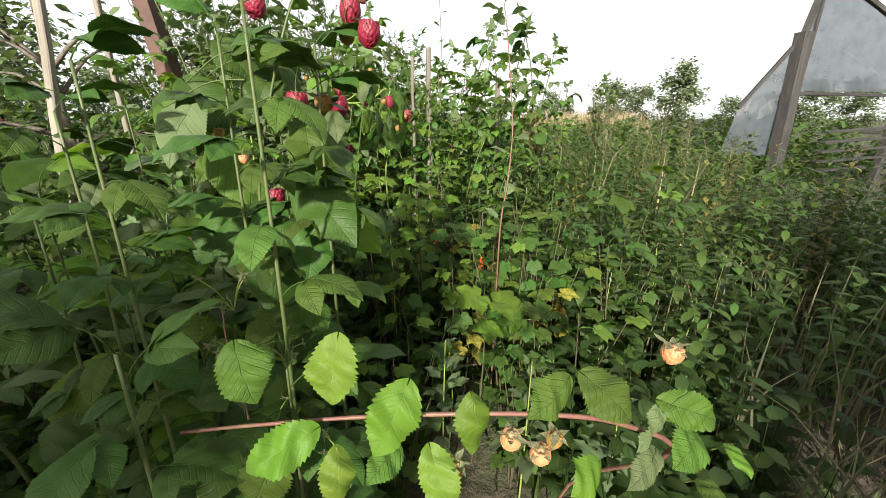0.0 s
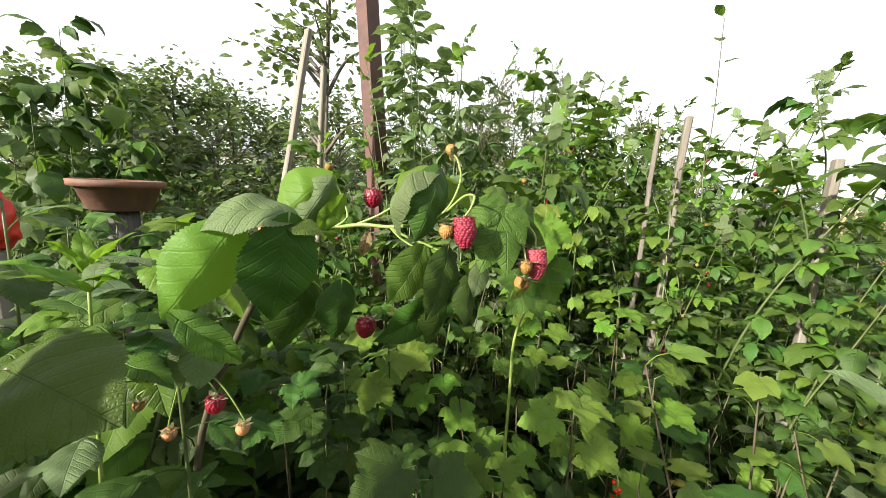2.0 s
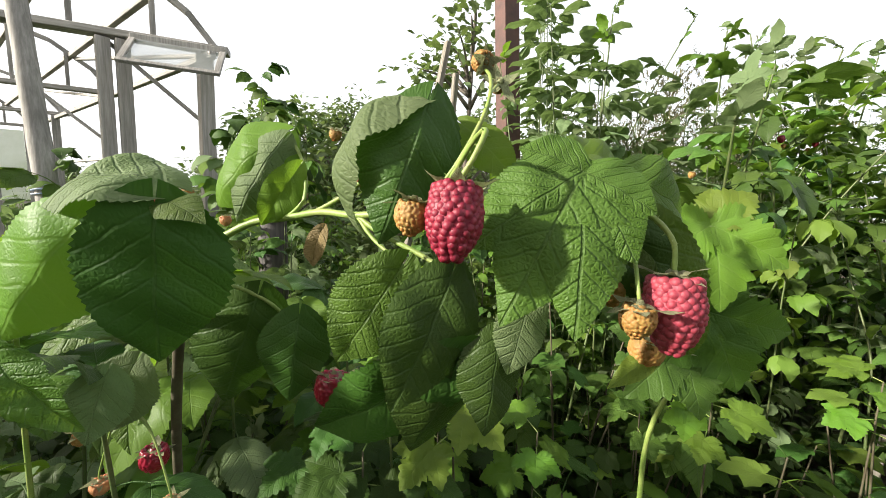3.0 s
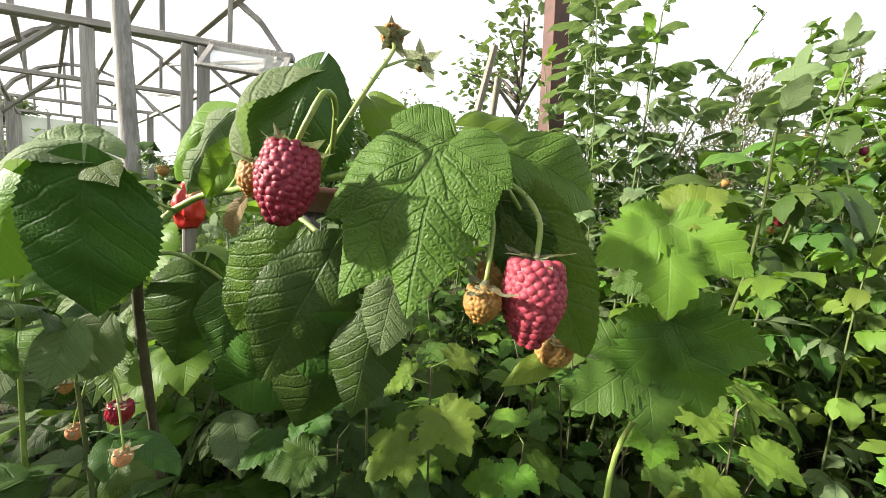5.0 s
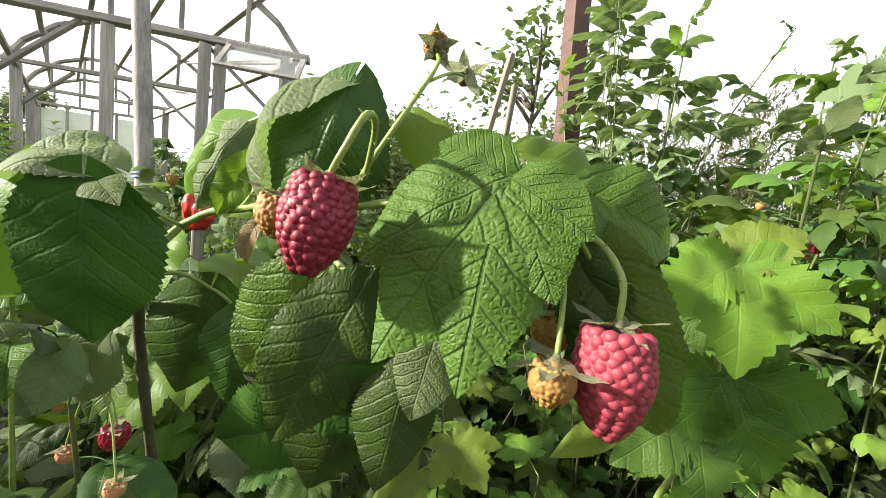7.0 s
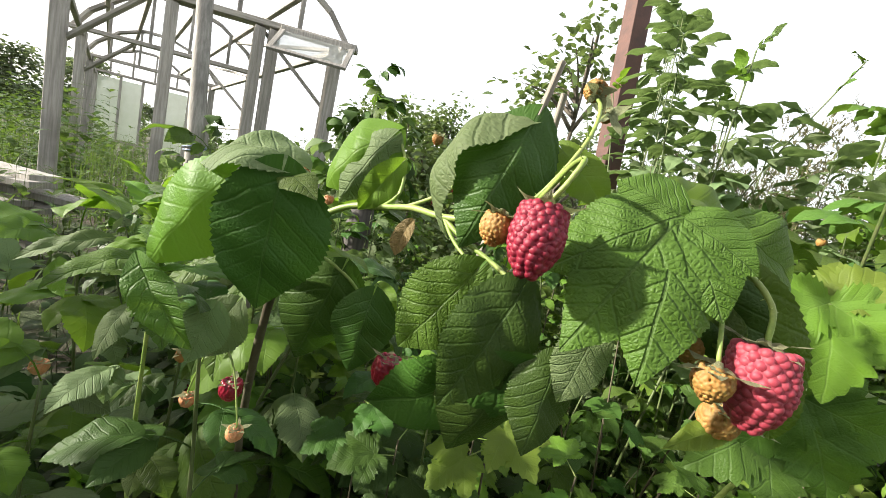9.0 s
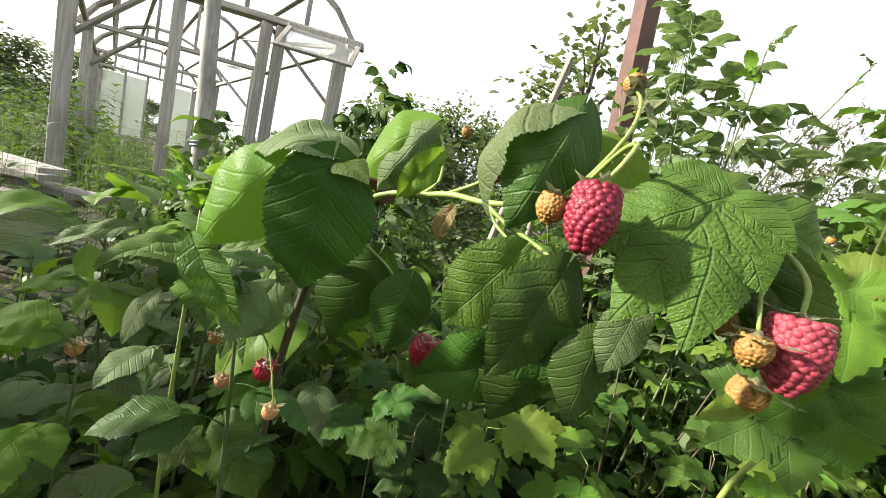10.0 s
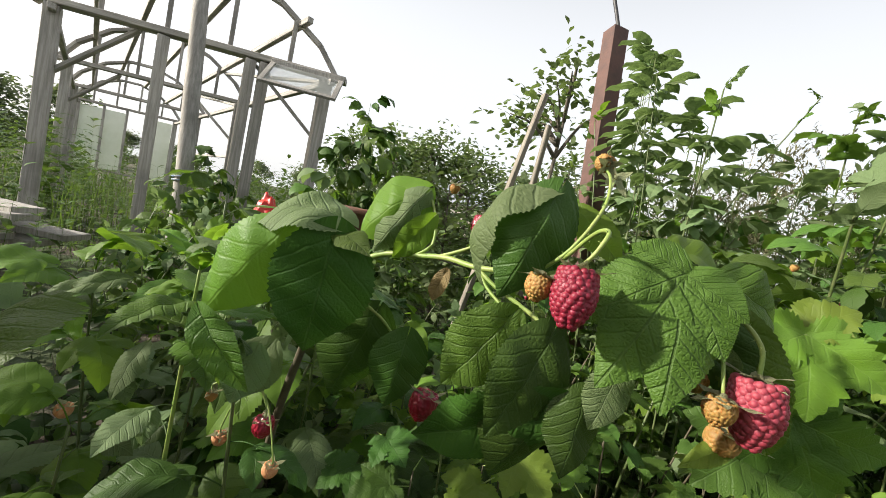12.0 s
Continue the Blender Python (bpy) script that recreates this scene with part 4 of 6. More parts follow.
def near_cane(label, foot, top, leaves, seed, mid=None, low=0.35, size=1.0, top_mat=None, pool=None, stem=STEM_CANE):
    """A cane close to the camera with finely toothed leaves, from its foot on the ground to its top."""
    rng = random.Random(seed)
    c = thing("raspberry_cane", foot, label, "raspberry cane")
    f, t = Vector(foot), Vector(top)
    pts = [f + Vector((0, 0, -0.04)), f.lerp(t, 0.35) + Vector((rng.uniform(-0.02, 0.02), rng.uniform(-0.02, 0.02), 0.04)), mid or (f.lerp(t, 0.72) + Vector((0, 0, 0.03))), t]
    lay_stem(c, pts, 0.0034, 0.0014, stem, sides=7, prickles=20, seed=seed)
    line = smooth_line([np.array(q) - np.array(f) for q in pts], 14)
    turn = rng.uniform(0, 360)
    for k in range(leaves):
        u = low + (1 - low) * k / (leaves - 1)
        turn += 137.5 + rng.uniform(-25, 25)
        q = line[int(u * (len(line) - 1))]
        crown = u > 0.93
        me = TRI_TOP[0] if crown and top_mat else rng.choice(pool or TRI_FINE)
        part("leaf", me, c, shift(*q) @ spin("Z", turn) @ spin("X", rng.uniform(0, 30) + (25 if crown else 0)) @ Matrix.Scale(size * rng.uniform(0.8, 1.15), 4))
    return c


SHOOT = "raspberry shoot with bright young leaves at its tip"
c = near_cane(SHOOT, (-0.56, 1.02, 0.0), (-0.525, 1.03, 1.0), 11, 21, size=0.42, stem=STEM, pool=LIGHT_FINE)
for k in range(15):
    a = radians(137.5 * k + 20)
    up, ln, z = (0.9, 0.05, 1.0) if k < 4 else ((0.3, 0.075, 0.985) if k < 9 else (-0.15, 0.085, 0.965 - 0.012 * (k - 9)))
    d = Vector((math.cos(a), math.sin(a), up)).normalized()
    b = Vector((-0.526, 1.03, z))
    lay_leaf(c, fine_leaf("leaf", LEAF_BRIGHT if k < 9 else LEAF, w=0.34 if k < 9 else 0.5, bend=0.8, fold=0.4, seed=40 + k, teeth=12, tooth=0.09), b + d * 0.008, b + d * ln, Vector((0, 0, 1)) - d * 0.3, "narrow bright green young leaf" if k < 9 else "")
# its broad lower leaves
lay_leaf(c, fine_leaf("leaf", LEAF, w=0.9, bend=0.7, fold=0.2, seed=140, pucker=0.006, teeth=16, tooth=0.06), (-0.412, 0.937, 0.978), (-0.336, 0.944, 0.962), (0.5, -0.5, 0.75))
lay_leaf(c, fine_leaf("leaf", LEAF, w=0.5, bend=0.7, fold=0.2, seed=141, pucker=0.006, teeth=16, tooth=0.06), (-0.617, 1.095, 0.937), (-0.641, 1.034, 0.884), (0.4, -0.55, 0.75))
lay_leaf(c, fine_leaf("leaf", LEAF_DEEP_SHADED, w=0.5, bend=0.7, fold=0.2, seed=142, pucker=0.006, teeth=16, tooth=0.06), (-0.587, 1.097, 0.894), (-0.565, 1.069, 0.812), (0.6, -0.75, 0.1))
lay_leaf(c, fine_leaf("leaf", LEAF, w=0.5, bend=0.7, fold=0.5, seed=143, pucker=0.006, teeth=16, tooth=0.06), (-0.574, 1.105, 0.908), (-0.523, 1.086, 0.827), (0.5, -0.75, 0.3))
lay_leaf(c, fine_leaf("leaf", LEAF_BRIGHT, w=0.5, bend=0.7, fold=0.2, seed=144, pucker=0.006, teeth=16, tooth=0.06), (-0.605, 1.130, 0.992), (-0.544, 1.121, 0.941), (0.5, -0.6, 0.6))
lay_leaf(c, fine_leaf("leaf", LEAF, w=0.62, bend=0.7, fold=0.2, seed=145, pucker=0.006, teeth=16, tooth=0.06), (-0.588, 1.086, 0.721), (-0.495, 1.117, 0.680), (0.55, -0.55, 0.65))
lay_leaf(c, fine_leaf("leaf", LEAF, w=0.5, bend=0.7, fold=0.2, seed=146, pucker=0.006, teeth=16, tooth=0.06), (-0.601, 1.062, 0.700), (-0.579, 1.032, 0.658), (0.5, -0.6, 0.6))
lay_leaf(c, fine_leaf("leaf", LEAF_PALE, w=0.42, bend=0.7, fold=0.4, seed=147, pucker=0.006, teeth=16, tooth=0.06), (-0.771, 0.966, 0.906), (-0.760, 0.887, 0.872), (0.5, -0.5, 0.75))
lay_leaf(c, fine_leaf("leaf", LEAF_PALE, w=0.5, bend=0.7, fold=0.2, seed=148, pucker=0.006, teeth=16, tooth=0.06), (-0.732, 1.000, 0.826), (-0.703, 0.974, 0.766), (0.75, -0.6, 0.2))
lay_leaf(c, fine_leaf("leaf", LEAF_DEEP_SHADED, w=0.5, bend=0.7, fold=0.2, seed=149, pucker=0.006, teeth=16, tooth=0.06), (-0.641, 1.042, 0.771), (-0.636, 1.007, 0.739), (0.6, -0.6, 0.5))
lay_leaf(c, fine_leaf("leaf", LEAF_BRIGHT, w=0.6, bend=0.7, fold=0.2, seed=150, pucker=0.006, teeth=16, tooth=0.06), (-0.800, 0.916, 0.862), (-0.756, 0.934, 0.829), (0.6, -0.6, 0.4))
c = near_cane("raspberry cane with yellow and red fruit on thin stalks", (-0.498, 1.108, 0.000), (-0.474, 1.064, 0.928), 9, 22, low=0.45, size=0.55, pool=SHADED_FINE)
for k, (kind, q) in enumerate((("dark", (-0.461, 1.093, 0.863)), ("gold", (-0.535, 1.047, 0.877)), ("gold", (-0.518, 1.056, 0.864)), ("peach", (-0.489, 1.064, 0.837)), ("peach", (-0.427, 1.095, 0.841)))):
    hang_berry(c, kind, q, (0.05, 0.05, 1), 0.95 if kind == "dark" else 0.75, 40 * k, k)
    lay_stem(c, [(-0.479, 1.072, 0.904), ((q[0] - 0.48) / 2, (q[1] + 1.083) / 2, 0.886), (q[0], q[1], q[2] + 0.008), q], 0.0009, 0.0007, name="fruit_stalk", sides=5)
lay_leaf(c, fine_leaf("leaf", LEAF_PALE, w=0.8, bend=0.4, seed=33), (-0.459, 1.086, 0.936), (-0.472, 1.066, 0.883), (0.85, -0.4, 0.35), "pale leaf showing its silvery underside")
c = near_cane("leafy raspberry cane beside the path", (-0.62, 0.90, 0.0), (-0.6, 0.95, 0.8), 12, 23, size=0.65, pool=LIGHT_FINE)
hang_berry(c, "peach", (-0.64, 0.94, 0.8), (0, 0, 1), 0.9)
near_cane("leafy raspberry cane beside the path", (-0.86, 0.95, 0.0), (-0.84, 0.93, 0.9), 14, 24, size=0.8, pool=LIGHT_FINE)
near_cane("leafy raspberry cane beside the path", (-0.95, 1.2, 0.0), (-0.9, 1.18, 0.9), 12, 25, pool=LIGHT_FINE)
near_cane("leafy raspberry cane beside the path", (-0.44, 1.36, 0.0), (-0.46, 1.32, 0.8), 14, 26, size=0.75, pool=SHADED_FINE)
near_cane("leafy raspberry cane beside the path", (-0.66, 1.42, 0.0), (-0.68, 1.4, 0.86), 14, 27, size=0.75, pool=SHADED_FINE)
near_cane("leafy raspberry cane beside the path", (-0.54, 0.74, 0.0), (-0.53, 0.78, 0.76), 14, 28, size=0.65, pool=SHADED_FINE)


# the cane with a heavy cluster of berries where the walk begins
def first_cane():
    c = thing("raspberry_cane", (-0.5, 0.72, 0.0), "tall raspberry cane with clusters of ripe red berries", "raspberry cane")
    lay_stem(c, [(-0.5, 0.72, -0.03), (-0.47, 0.70, 0.5), (-0.481, 0.684, 0.779), (-0.472, 0.708, 0.911), (-0.455, 0.697, 0.985), (-0.414, 0.685, 1.106), (-0.381, 0.691, 1.177)], 0.0026, 0.0012, STEM_CANE, prickles=50)
    for kind, q, s in (("red", (-0.448, 0.761, 1.161), 1.14), ("red", (-0.333, 0.696, 1.148), 1.14), ("red", (-0.317, 0.651, 1.117), 1.14), ("gold", (-0.341, 0.687, 1.115), 1.33), ("red", (-0.553, 0.851, 1.051), 1.14), ("red", (-0.406, 0.668, 1.040), 1.19), ("gold", (-0.377, 0.681, 1.038), 1.57), ("red", (-0.356, 0.763, 1.042), 1.19), ("gold", (-0.524, 0.786, 0.999), 1.04), ("peach", (-0.494, 0.763, 0.963), 0.76), ("red", (-0.460, 0.771, 0.911), 1.19), ("peach", (-0.432, 0.768, 0.925), 1.14), ("peach", (-0.479, 0.729, 0.849), 0.66), ("red", (-0.317, 0.701, 1.175), 1.14)):
        hang_berry(c, kind, q, (random.uniform(-0.1, 0.1), random.uniform(-0.1, 0.1), 1), s, random.uniform(0, 90), random.randrange(3))
        j = (-0.40 + 0.25 * (q[2] - 0.95) + 0.3 * (q[0] + 0.37), 0.62 + 0.3 * (q[1] - 0.62), q[2] + 0.03)
        lay_stem(c, [j, ((j[0] + q[0]) / 2, (j[1] + q[1]) / 2, q[2] + 0.034), (q[0], q[1], q[2] + 0.012), q], 0.0008, 0.0006, STEM_CANE, name="fruit_stalk", sides=5)
    def fl(key, mat, base, tip, normal, **kw):
        lay_leaf(c, fine_leaf("leaf", mat, seed=70 + key, **kw), base, tip, normal)
    # deep green leaves, whose dark colour also stands in for shade here
    fl(1, LEAF_DEEP_SHADED, (-0.409, 0.664, 0.934), (-0.355, 0.590, 0.866), (-0.1, -0.85, 0.5), w=0.64, fold=0.2, pucker=0.008)
    fl(5, LEAF_DEEP_SHADED, (-0.485, 0.680, 0.884), (-0.532, 0.669, 0.846), (0, -0.8, 0.6), w=0.7)
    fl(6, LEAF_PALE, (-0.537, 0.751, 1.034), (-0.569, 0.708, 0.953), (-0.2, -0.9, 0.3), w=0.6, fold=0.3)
    fl(7, LEAF_DEEP_SHADED, (-0.435, 0.710, 1.066), (-0.467, 0.685, 1.003), (0.1, -0.85, 0.4), w=0.6, fold=0.3)
    fl(8, LEAF_DEEP_SHADED, (-0.444, 0.676, 0.878), (-0.467, 0.623, 0.774), (0.1, -0.9, 0.3), w=0.75, fold=-0.1)
    fl(9, LEAF_DEEP_SHADED, (-0.401, 0.663, 0.878), (-0.418, 0.623, 0.815), (0.1, -0.85, 0.4), w=0.7)
    fl(10, LEAF_DEEP_SHADED, (-0.503, 0.710, 0.889), (-0.554, 0.681, 0.832), (-0.1, -0.85, 0.4), w=0.8)
    rng = random.Random(17)
    turn = 200.0
    for k in range(17):
        z = 0.52 + 0.56 * k / 16
        turn += 137.5 + rng.uniform(-20, 20)
        part("leaf", SHADED_FINE[k % 3], c, shift(-0.48 + 0.17 * (z - 0.5) - c.location.x, 0.71 - 0.1 * (z - 0.5) - c.location.y, z) @ spin("Z", turn) @ spin("X", rng.uniform(-5, 25)) @ Matrix.Scale(rng.uniform(0.5, 0.68), 4))
    for k, (mat, b, t, n, w) in enumerate(((LEAF_DEEP_SHADED, (-0.420, 0.770, 0.940), (-0.354, 0.729, 0.800), (0.5, -0.8, 0.2), 0.55), (LEAF, (-0.411, 0.880, 1.009), (-0.406, 0.831, 0.876), (0.1, -0.95, 0.2), 0.50), (LEAF_BRIGHT, (-0.380, 0.801, 0.865), (-0.304, 0.785, 0.786), (0.1, -0.95, 0.3), 0.58), (LEAF_DEEP_SHADED, (-0.558, 0.806, 1.060), (-0.508, 0.797, 0.984), (0.2, -0.9, 0.3), 0.80), (LEAF, (-0.588, 0.795, 1.027), (-0.539, 0.790, 0.970), (0.2, -0.9, 0.3), 0.80), (LEAF, (-0.538, 0.788, 0.961), (-0.469, 0.760, 0.881), (0.4, -0.9, 0.2), 0.60), (LEAF_PALE, (-0.523, 0.766, 0.853), (-0.513, 0.720, 0.779), (0.3, -0.9, 0.3), 0.70), (LEAF_DEEP_SHADED, (-0.439, 0.863, 1.093), (-0.448, 0.840, 0.993), (0.2, -0.95, 0.1), 0.60), (LEAF_DEEP_SHADED, (-0.511, 0.826, 1.115), (-0.471, 0.819, 1.057), (0.2, -0.8, 0.5), 0.80))):
        fl(20 + k, mat, b, t, n, w=w, fold=0.3, bend=0.9, pucker=0.006)
        lay_stem(c, [(-0.44, 0.70, b[2] + 0.03), (0.5 * b[0] - 0.22, 0.5 * b[1] + 0.35, b[2] + 0.03), b], 0.0012, 0.0008, STEM_CANE, name="leaf_stalk", sides=5)
    fl(11, LEAF_PALE, (-0.366, 0.650, 1.019), (-0.365, 0.626, 0.985), (0.1, -0.95, 0.2), w=0.6)
    return c


first_cane()


# a low, pink-stemmed side shoot across the start of the walk
def low_shoot():
    c = thing("raspberry_cane", (-0.045, 0.544, 0.000), "arching pink-stemmed raspberry shoot with yellowing leaves and spent fruit", "raspberry cane")
    lay_stem(c, [(-0.045, 0.544, -0.030), (-0.056, 0.536, 0.400), (-0.075, 0.371, 0.682), (-0.153, 0.354, 0.763), (-0.236, 0.374, 0.780), (-0.359, 0.414, 0.775), (-0.461, 0.446, 0.764), (-0.522, 0.464, 0.756)], 0.0028, 0.0014, STEM_RED, prickles=60)
    for k, (mat, b, t, w) in enumerate(((LEAF_LIME, (-0.384, 0.426, 0.847), (-0.393, 0.416, 0.794), 0.85), (LEAF_BRIGHT, (-0.334, 0.404, 0.807), (-0.365, 0.391, 0.757), 0.8), (LEAF_BRIGHT, (-0.284, 0.385, 0.799), (-0.288, 0.373, 0.753), 0.75), (LEAF_BRIGHT, (-0.411, 0.416, 0.772), (-0.463, 0.414, 0.748), 0.7), (LEAF, (-0.184, 0.376, 0.805), (-0.154, 0.349, 0.772), 0.9), (LEAF, (-0.200, 0.378, 0.803), (-0.241, 0.370, 0.779), 0.85), (LEAF_LIME, (-0.319, 0.385, 0.755), (-0.308, 0.365, 0.708), 0.7), (LEAF, (-0.463, 0.451, 0.840), (-0.452, 0.436, 0.793), 0.9), (LEAF_PALE, (-0.123, 0.350, 0.779), (-0.148, 0.343, 0.742), 0.5), (LEAF, (-0.123, 0.349, 0.785), (-0.077, 0.334, 0.766), 0.7), (LEAF, (-0.441, 0.430, 0.746), (-0.470, 0.425, 0.692), 0.8), (LEAF_LIME, (-0.394, 0.414, 0.747), (-0.399, 0.396, 0.704), 0.7))):
        lay_leaf(c, fine_leaf("leaf", mat, w=0.85 * w, seed=90 + k, bend=0.9 + 0.1 * (k % 4), fold=0.35 - 0.2 * (k % 3), pucker=0.012, wave=0.08, teeth=15, tooth=0.075), b, t, (0.25 * ((k % 3) - 1), -0.8, 0.55))
    for k, (mat, b, t, w) in enumerate(((LEAF, (-0.059, 0.358, 0.720), (-0.104, 0.340, 0.711), 0.8), (LEAF_BRIGHT, (-0.028, 0.345, 0.710), (-0.036, 0.316, 0.702), 0.7), (LEAF, (-0.076, 0.378, 0.762), (-0.114, 0.360, 0.755), 0.9), (LEAF_PALE, (-0.098, 0.364, 0.705), (-0.145, 0.346, 0.692), 0.5), (LEAF, (-0.058, 0.342, 0.678), (-0.058, 0.312, 0.672), 0.8), (LEAF_BRIGHT, (-0.152, 0.376, 0.694), (-0.195, 0.359, 0.687), 0.7), (LEAF, (-0.341, 0.439, 0.710), (-0.372, 0.416, 0.697), 0.8), (LEAF_LIME, (-0.311, 0.424, 0.694), (-0.304, 0.390, 0.682), 0.7), (LEAF_DEEP_SHADED, (-0.561, 0.634, 0.699), (-0.529, 0.586, 0.670), 0.9), (LEAF, (-0.597, 0.668, 0.762), (-0.556, 0.616, 0.729), 0.9), (LEAF_DEEP_SHADED, (-0.657, 0.648, 0.658), (-0.674, 0.613, 0.623), 0.9), (LEAF_DEEP_SHADED, (-0.729, 0.665, 0.644), (-0.743, 0.626, 0.604), 0.9), (LEAF_DEEP_SHADED, (-0.535, 0.591, 0.602), (-0.572, 0.565, 0.577), 0.8))):
        lay_leaf(c, fine_leaf("leaf", mat, w=w, seed=120 + k, bend=0.8, fold=0.3 - 0.15 * (k % 3), pucker=0.008, wave=0.06, teeth=15, tooth=0.075), b, t, (0.2 * ((k % 3) - 1), -0.75, 0.6))
        lay_stem(c, [Vector(b) + Vector((0.01, 0.02, -0.03)), b], 0.0009, 0.0007, name="leaf_stalk", sides=4)
    for k, (kind, q) in enumerate((("peach", (-0.228, 0.365, 0.749)), ("peach", (-0.251, 0.376, 0.761)), ("peach", (-0.116, 0.357, 0.833)), ("gold", (-0.215, 0.366, 0.760)), ("gold", (-0.303, 0.378, 0.745)), ("gold", (-0.297, 0.382, 0.735)))):
        hang_berry(c, kind, q, (0.05, 0.02, 1), 1.0, 30 * k, k)
    # empty calyxes left where fruit was picked
    rng = random.Random(4)
    for k in range(26):
        o = Vector(rng.choice(((-0.507, 0.598, 0.824), (-0.506, 0.560, 0.783), (-0.450, 0.542, 0.779), (-0.393, 0.428, 0.728), (-0.463, 0.494, 0.728))))
        b = o + Vector((rng.uniform(-0.026, 0.026), rng.uniform(-0.015, 0.015), rng.uniform(-0.022, 0.022)))
        part("calyx", CALYX[k % 3], c, shift(*(b - c.location)) @ spin("X", rng.uniform(-90, 90)) @ spin("Y", rng.uniform(-90, 90)) @ Matrix.Scale(0.5, 4), "pale empty calyx")
        foot = o + Vector((0.004, 0.01, -0.028))
        lay_stem(c, [foot, (foot + b) / 2 + Vector((0, 0, 0.006)), b], 0.0008, 0.0006, name="fruit_stalk", sides=4)
    lay_stem(c, [(-0.479, 0.498, 0.726), (-0.490, 0.531, 0.747), (-0.504, 0.565, 0.784), (-0.511, 0.601, 0.815)], 0.0012, 0.0007, STEM_RED, name="fruit_stalk", sides=5)
    return c


low_shoot()
near_cane("leafy raspberry cane beside the path", (-0.75, 0.8, 0.0), (-0.7, 0.8, 0.8), 12, 31, size=0.85, pool=LIGHT_FINE)
near_cane("leafy raspberry cane beside the path", (-0.72, 1.25, 0.0), (-0.66, 1.2, 0.98), 12, 32, pool=LIGHT_FINE)
near_cane("leafy raspberry cane beside the path", (-0.45, 0.45, 0.0), (-0.44, 0.52, 0.78), 14, 33, size=0.7, pool=SHADED_FINE)


# heights chosen to shade the branch's low leaves; leaf colour darkened as well
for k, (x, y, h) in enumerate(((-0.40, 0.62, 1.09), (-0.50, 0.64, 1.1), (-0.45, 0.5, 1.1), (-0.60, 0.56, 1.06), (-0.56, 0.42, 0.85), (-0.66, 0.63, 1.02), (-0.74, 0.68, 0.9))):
    near_cane("leafy raspberry cane in the thick of the row", (x, y, 0.0), (x + 0.02, y + 0.03, h), 19, 61 + k, low=0.22, size=0.52, pool=SHADED_FINE)
for k, (x, y) in enumerate(((-1.45, 1.62), (-1.55, 1.5), (-1.4, 1.78), (-1.22, 1.42), (-1.30, 1.36), (-1.14, 1.50))):
    near_cane("leafy raspberry cane near the old post", (x, y, 0.0), (x, y + 0.02, 0.95), 14, 71 + k, low=0.3, size=0.8)

near_cane("leafy raspberry cane in the thick of the row", (-0.743, 1.066, 0.0), (-0.743, 1.066, 1.049), 14, 78, low=0.5, size=0.6)


# taller shoots and saplings that stand against the sky
def sapling(place, h, leaves, label, seed, mat, size=0.06, spread=0.1, red=True, name="sapling", way=None):
    rng = random.Random(seed)
    c = thing(name, place, label, "sapling")
    x, y, z = place
    pts = [(x, y, -0.04)] + (way or [(x + rng.uniform(-0.03, 0.03) + spread * k / 4, y + rng.uniform(-0.02, 0.02), h * k / 4) for k in range(1, 5)])
    lay_stem(c, pts, 0.0034, 0.0011, STEM_RED if red else STEM_BROWN, sides=6)
    line = smooth_line(pts, 12)
    turn = 0
    for k in range(leaves):
        u = 0.3 + 0.7 * k / (leaves - 1)
        q = line[int(u * (len(line) - 1))]
        turn += 137 + rng.uniform(-20, 20)
        d = Vector((math.cos(radians(turn)), math.sin(radians(turn)), rng.uniform(-0.1, 0.6))).normalized()
        b = Vector(q) + d * size * 0.35
        lay_leaf(c, rng.choice(SIMPLE[mat]), b, b + d * size * rng.uniform(0.8, 1.2), (rng.uniform(-0.4, 0.4), rng.uniform(-0.4, 0.4), 1))
        lay_stem(c, [q, b], 0.0008, 0.0006, name="leaf_stalk", sides=4) if size > 0.05 else None
    return c


SIMPLE = {m.name: [make_mesh("leaf", *blade(w=0.62, fold=0.3, bend=0.5 + 0.3 * k, nu=4, nv=12, wave=0.03, tooth=0.04, seed=k)[:2], m, blade(w=0.62, nu=4, nv=12)[2]) for k in range(3)] for m in (LEAF, LEAF_DEEP_SHADED, LEAF_PALE)}
sapling((0.134, 1.214, 0.0), 1.3, 17, "thin young apple sapling with a reddish stem and few leaves", 1, "pale_leaf", 0.058, 0.06, way=[(0.134, 1.214, 0.350), (0.138, 1.216, 0.683), (0.172, 1.251, 0.811), (0.200, 1.292, 0.969), (0.200, 1.321, 1.103), (0.193, 1.358, 1.283), (0.185, 1.370, 1.345)])
sapling((0.33, 2.46, 0.0), 1.72, 20, "slender shoot with small leaves against the sky", 2, "raspberry_leaf", 0.055, -0.05, False)
for k, (x, y, h) in enumerate(((0.75, 3.6, 1.55), (0.95, 3.8, 1.5), (1.2, 4.0, 1.45), (0.45, 4.2, 1.62))):
    sapling((x, y, 0.0), h, 26, "slender upright shoot with narrow leaves", 10 + k, "raspberry_leaf", 0.06, 0.02, False)
# nearly all pale leaves: sky glare is put into their colour
for k, (x, y, h) in enumerate(((-0.63, 2.32, 1.75), (-0.76, 2.21, 1.63), (-0.82, 2.61, 1.88), (-0.51, 2.44, 1.52), (-0.90, 2.44, 1.63), (-0.87, 2.36, 1.78), (-0.68, 2.53, 1.73), (-1.0, 2.69, 1.83), (-0.76, 3.0, 1.82))):
    c = rasp_cane(300 + k, h, 15, pool=[TRI[4], TRI[4], TRI[4], TRI[6]])
    c.location = (x, y, 0)
    tagged(c, "tall raspberry shoot rising above the others")


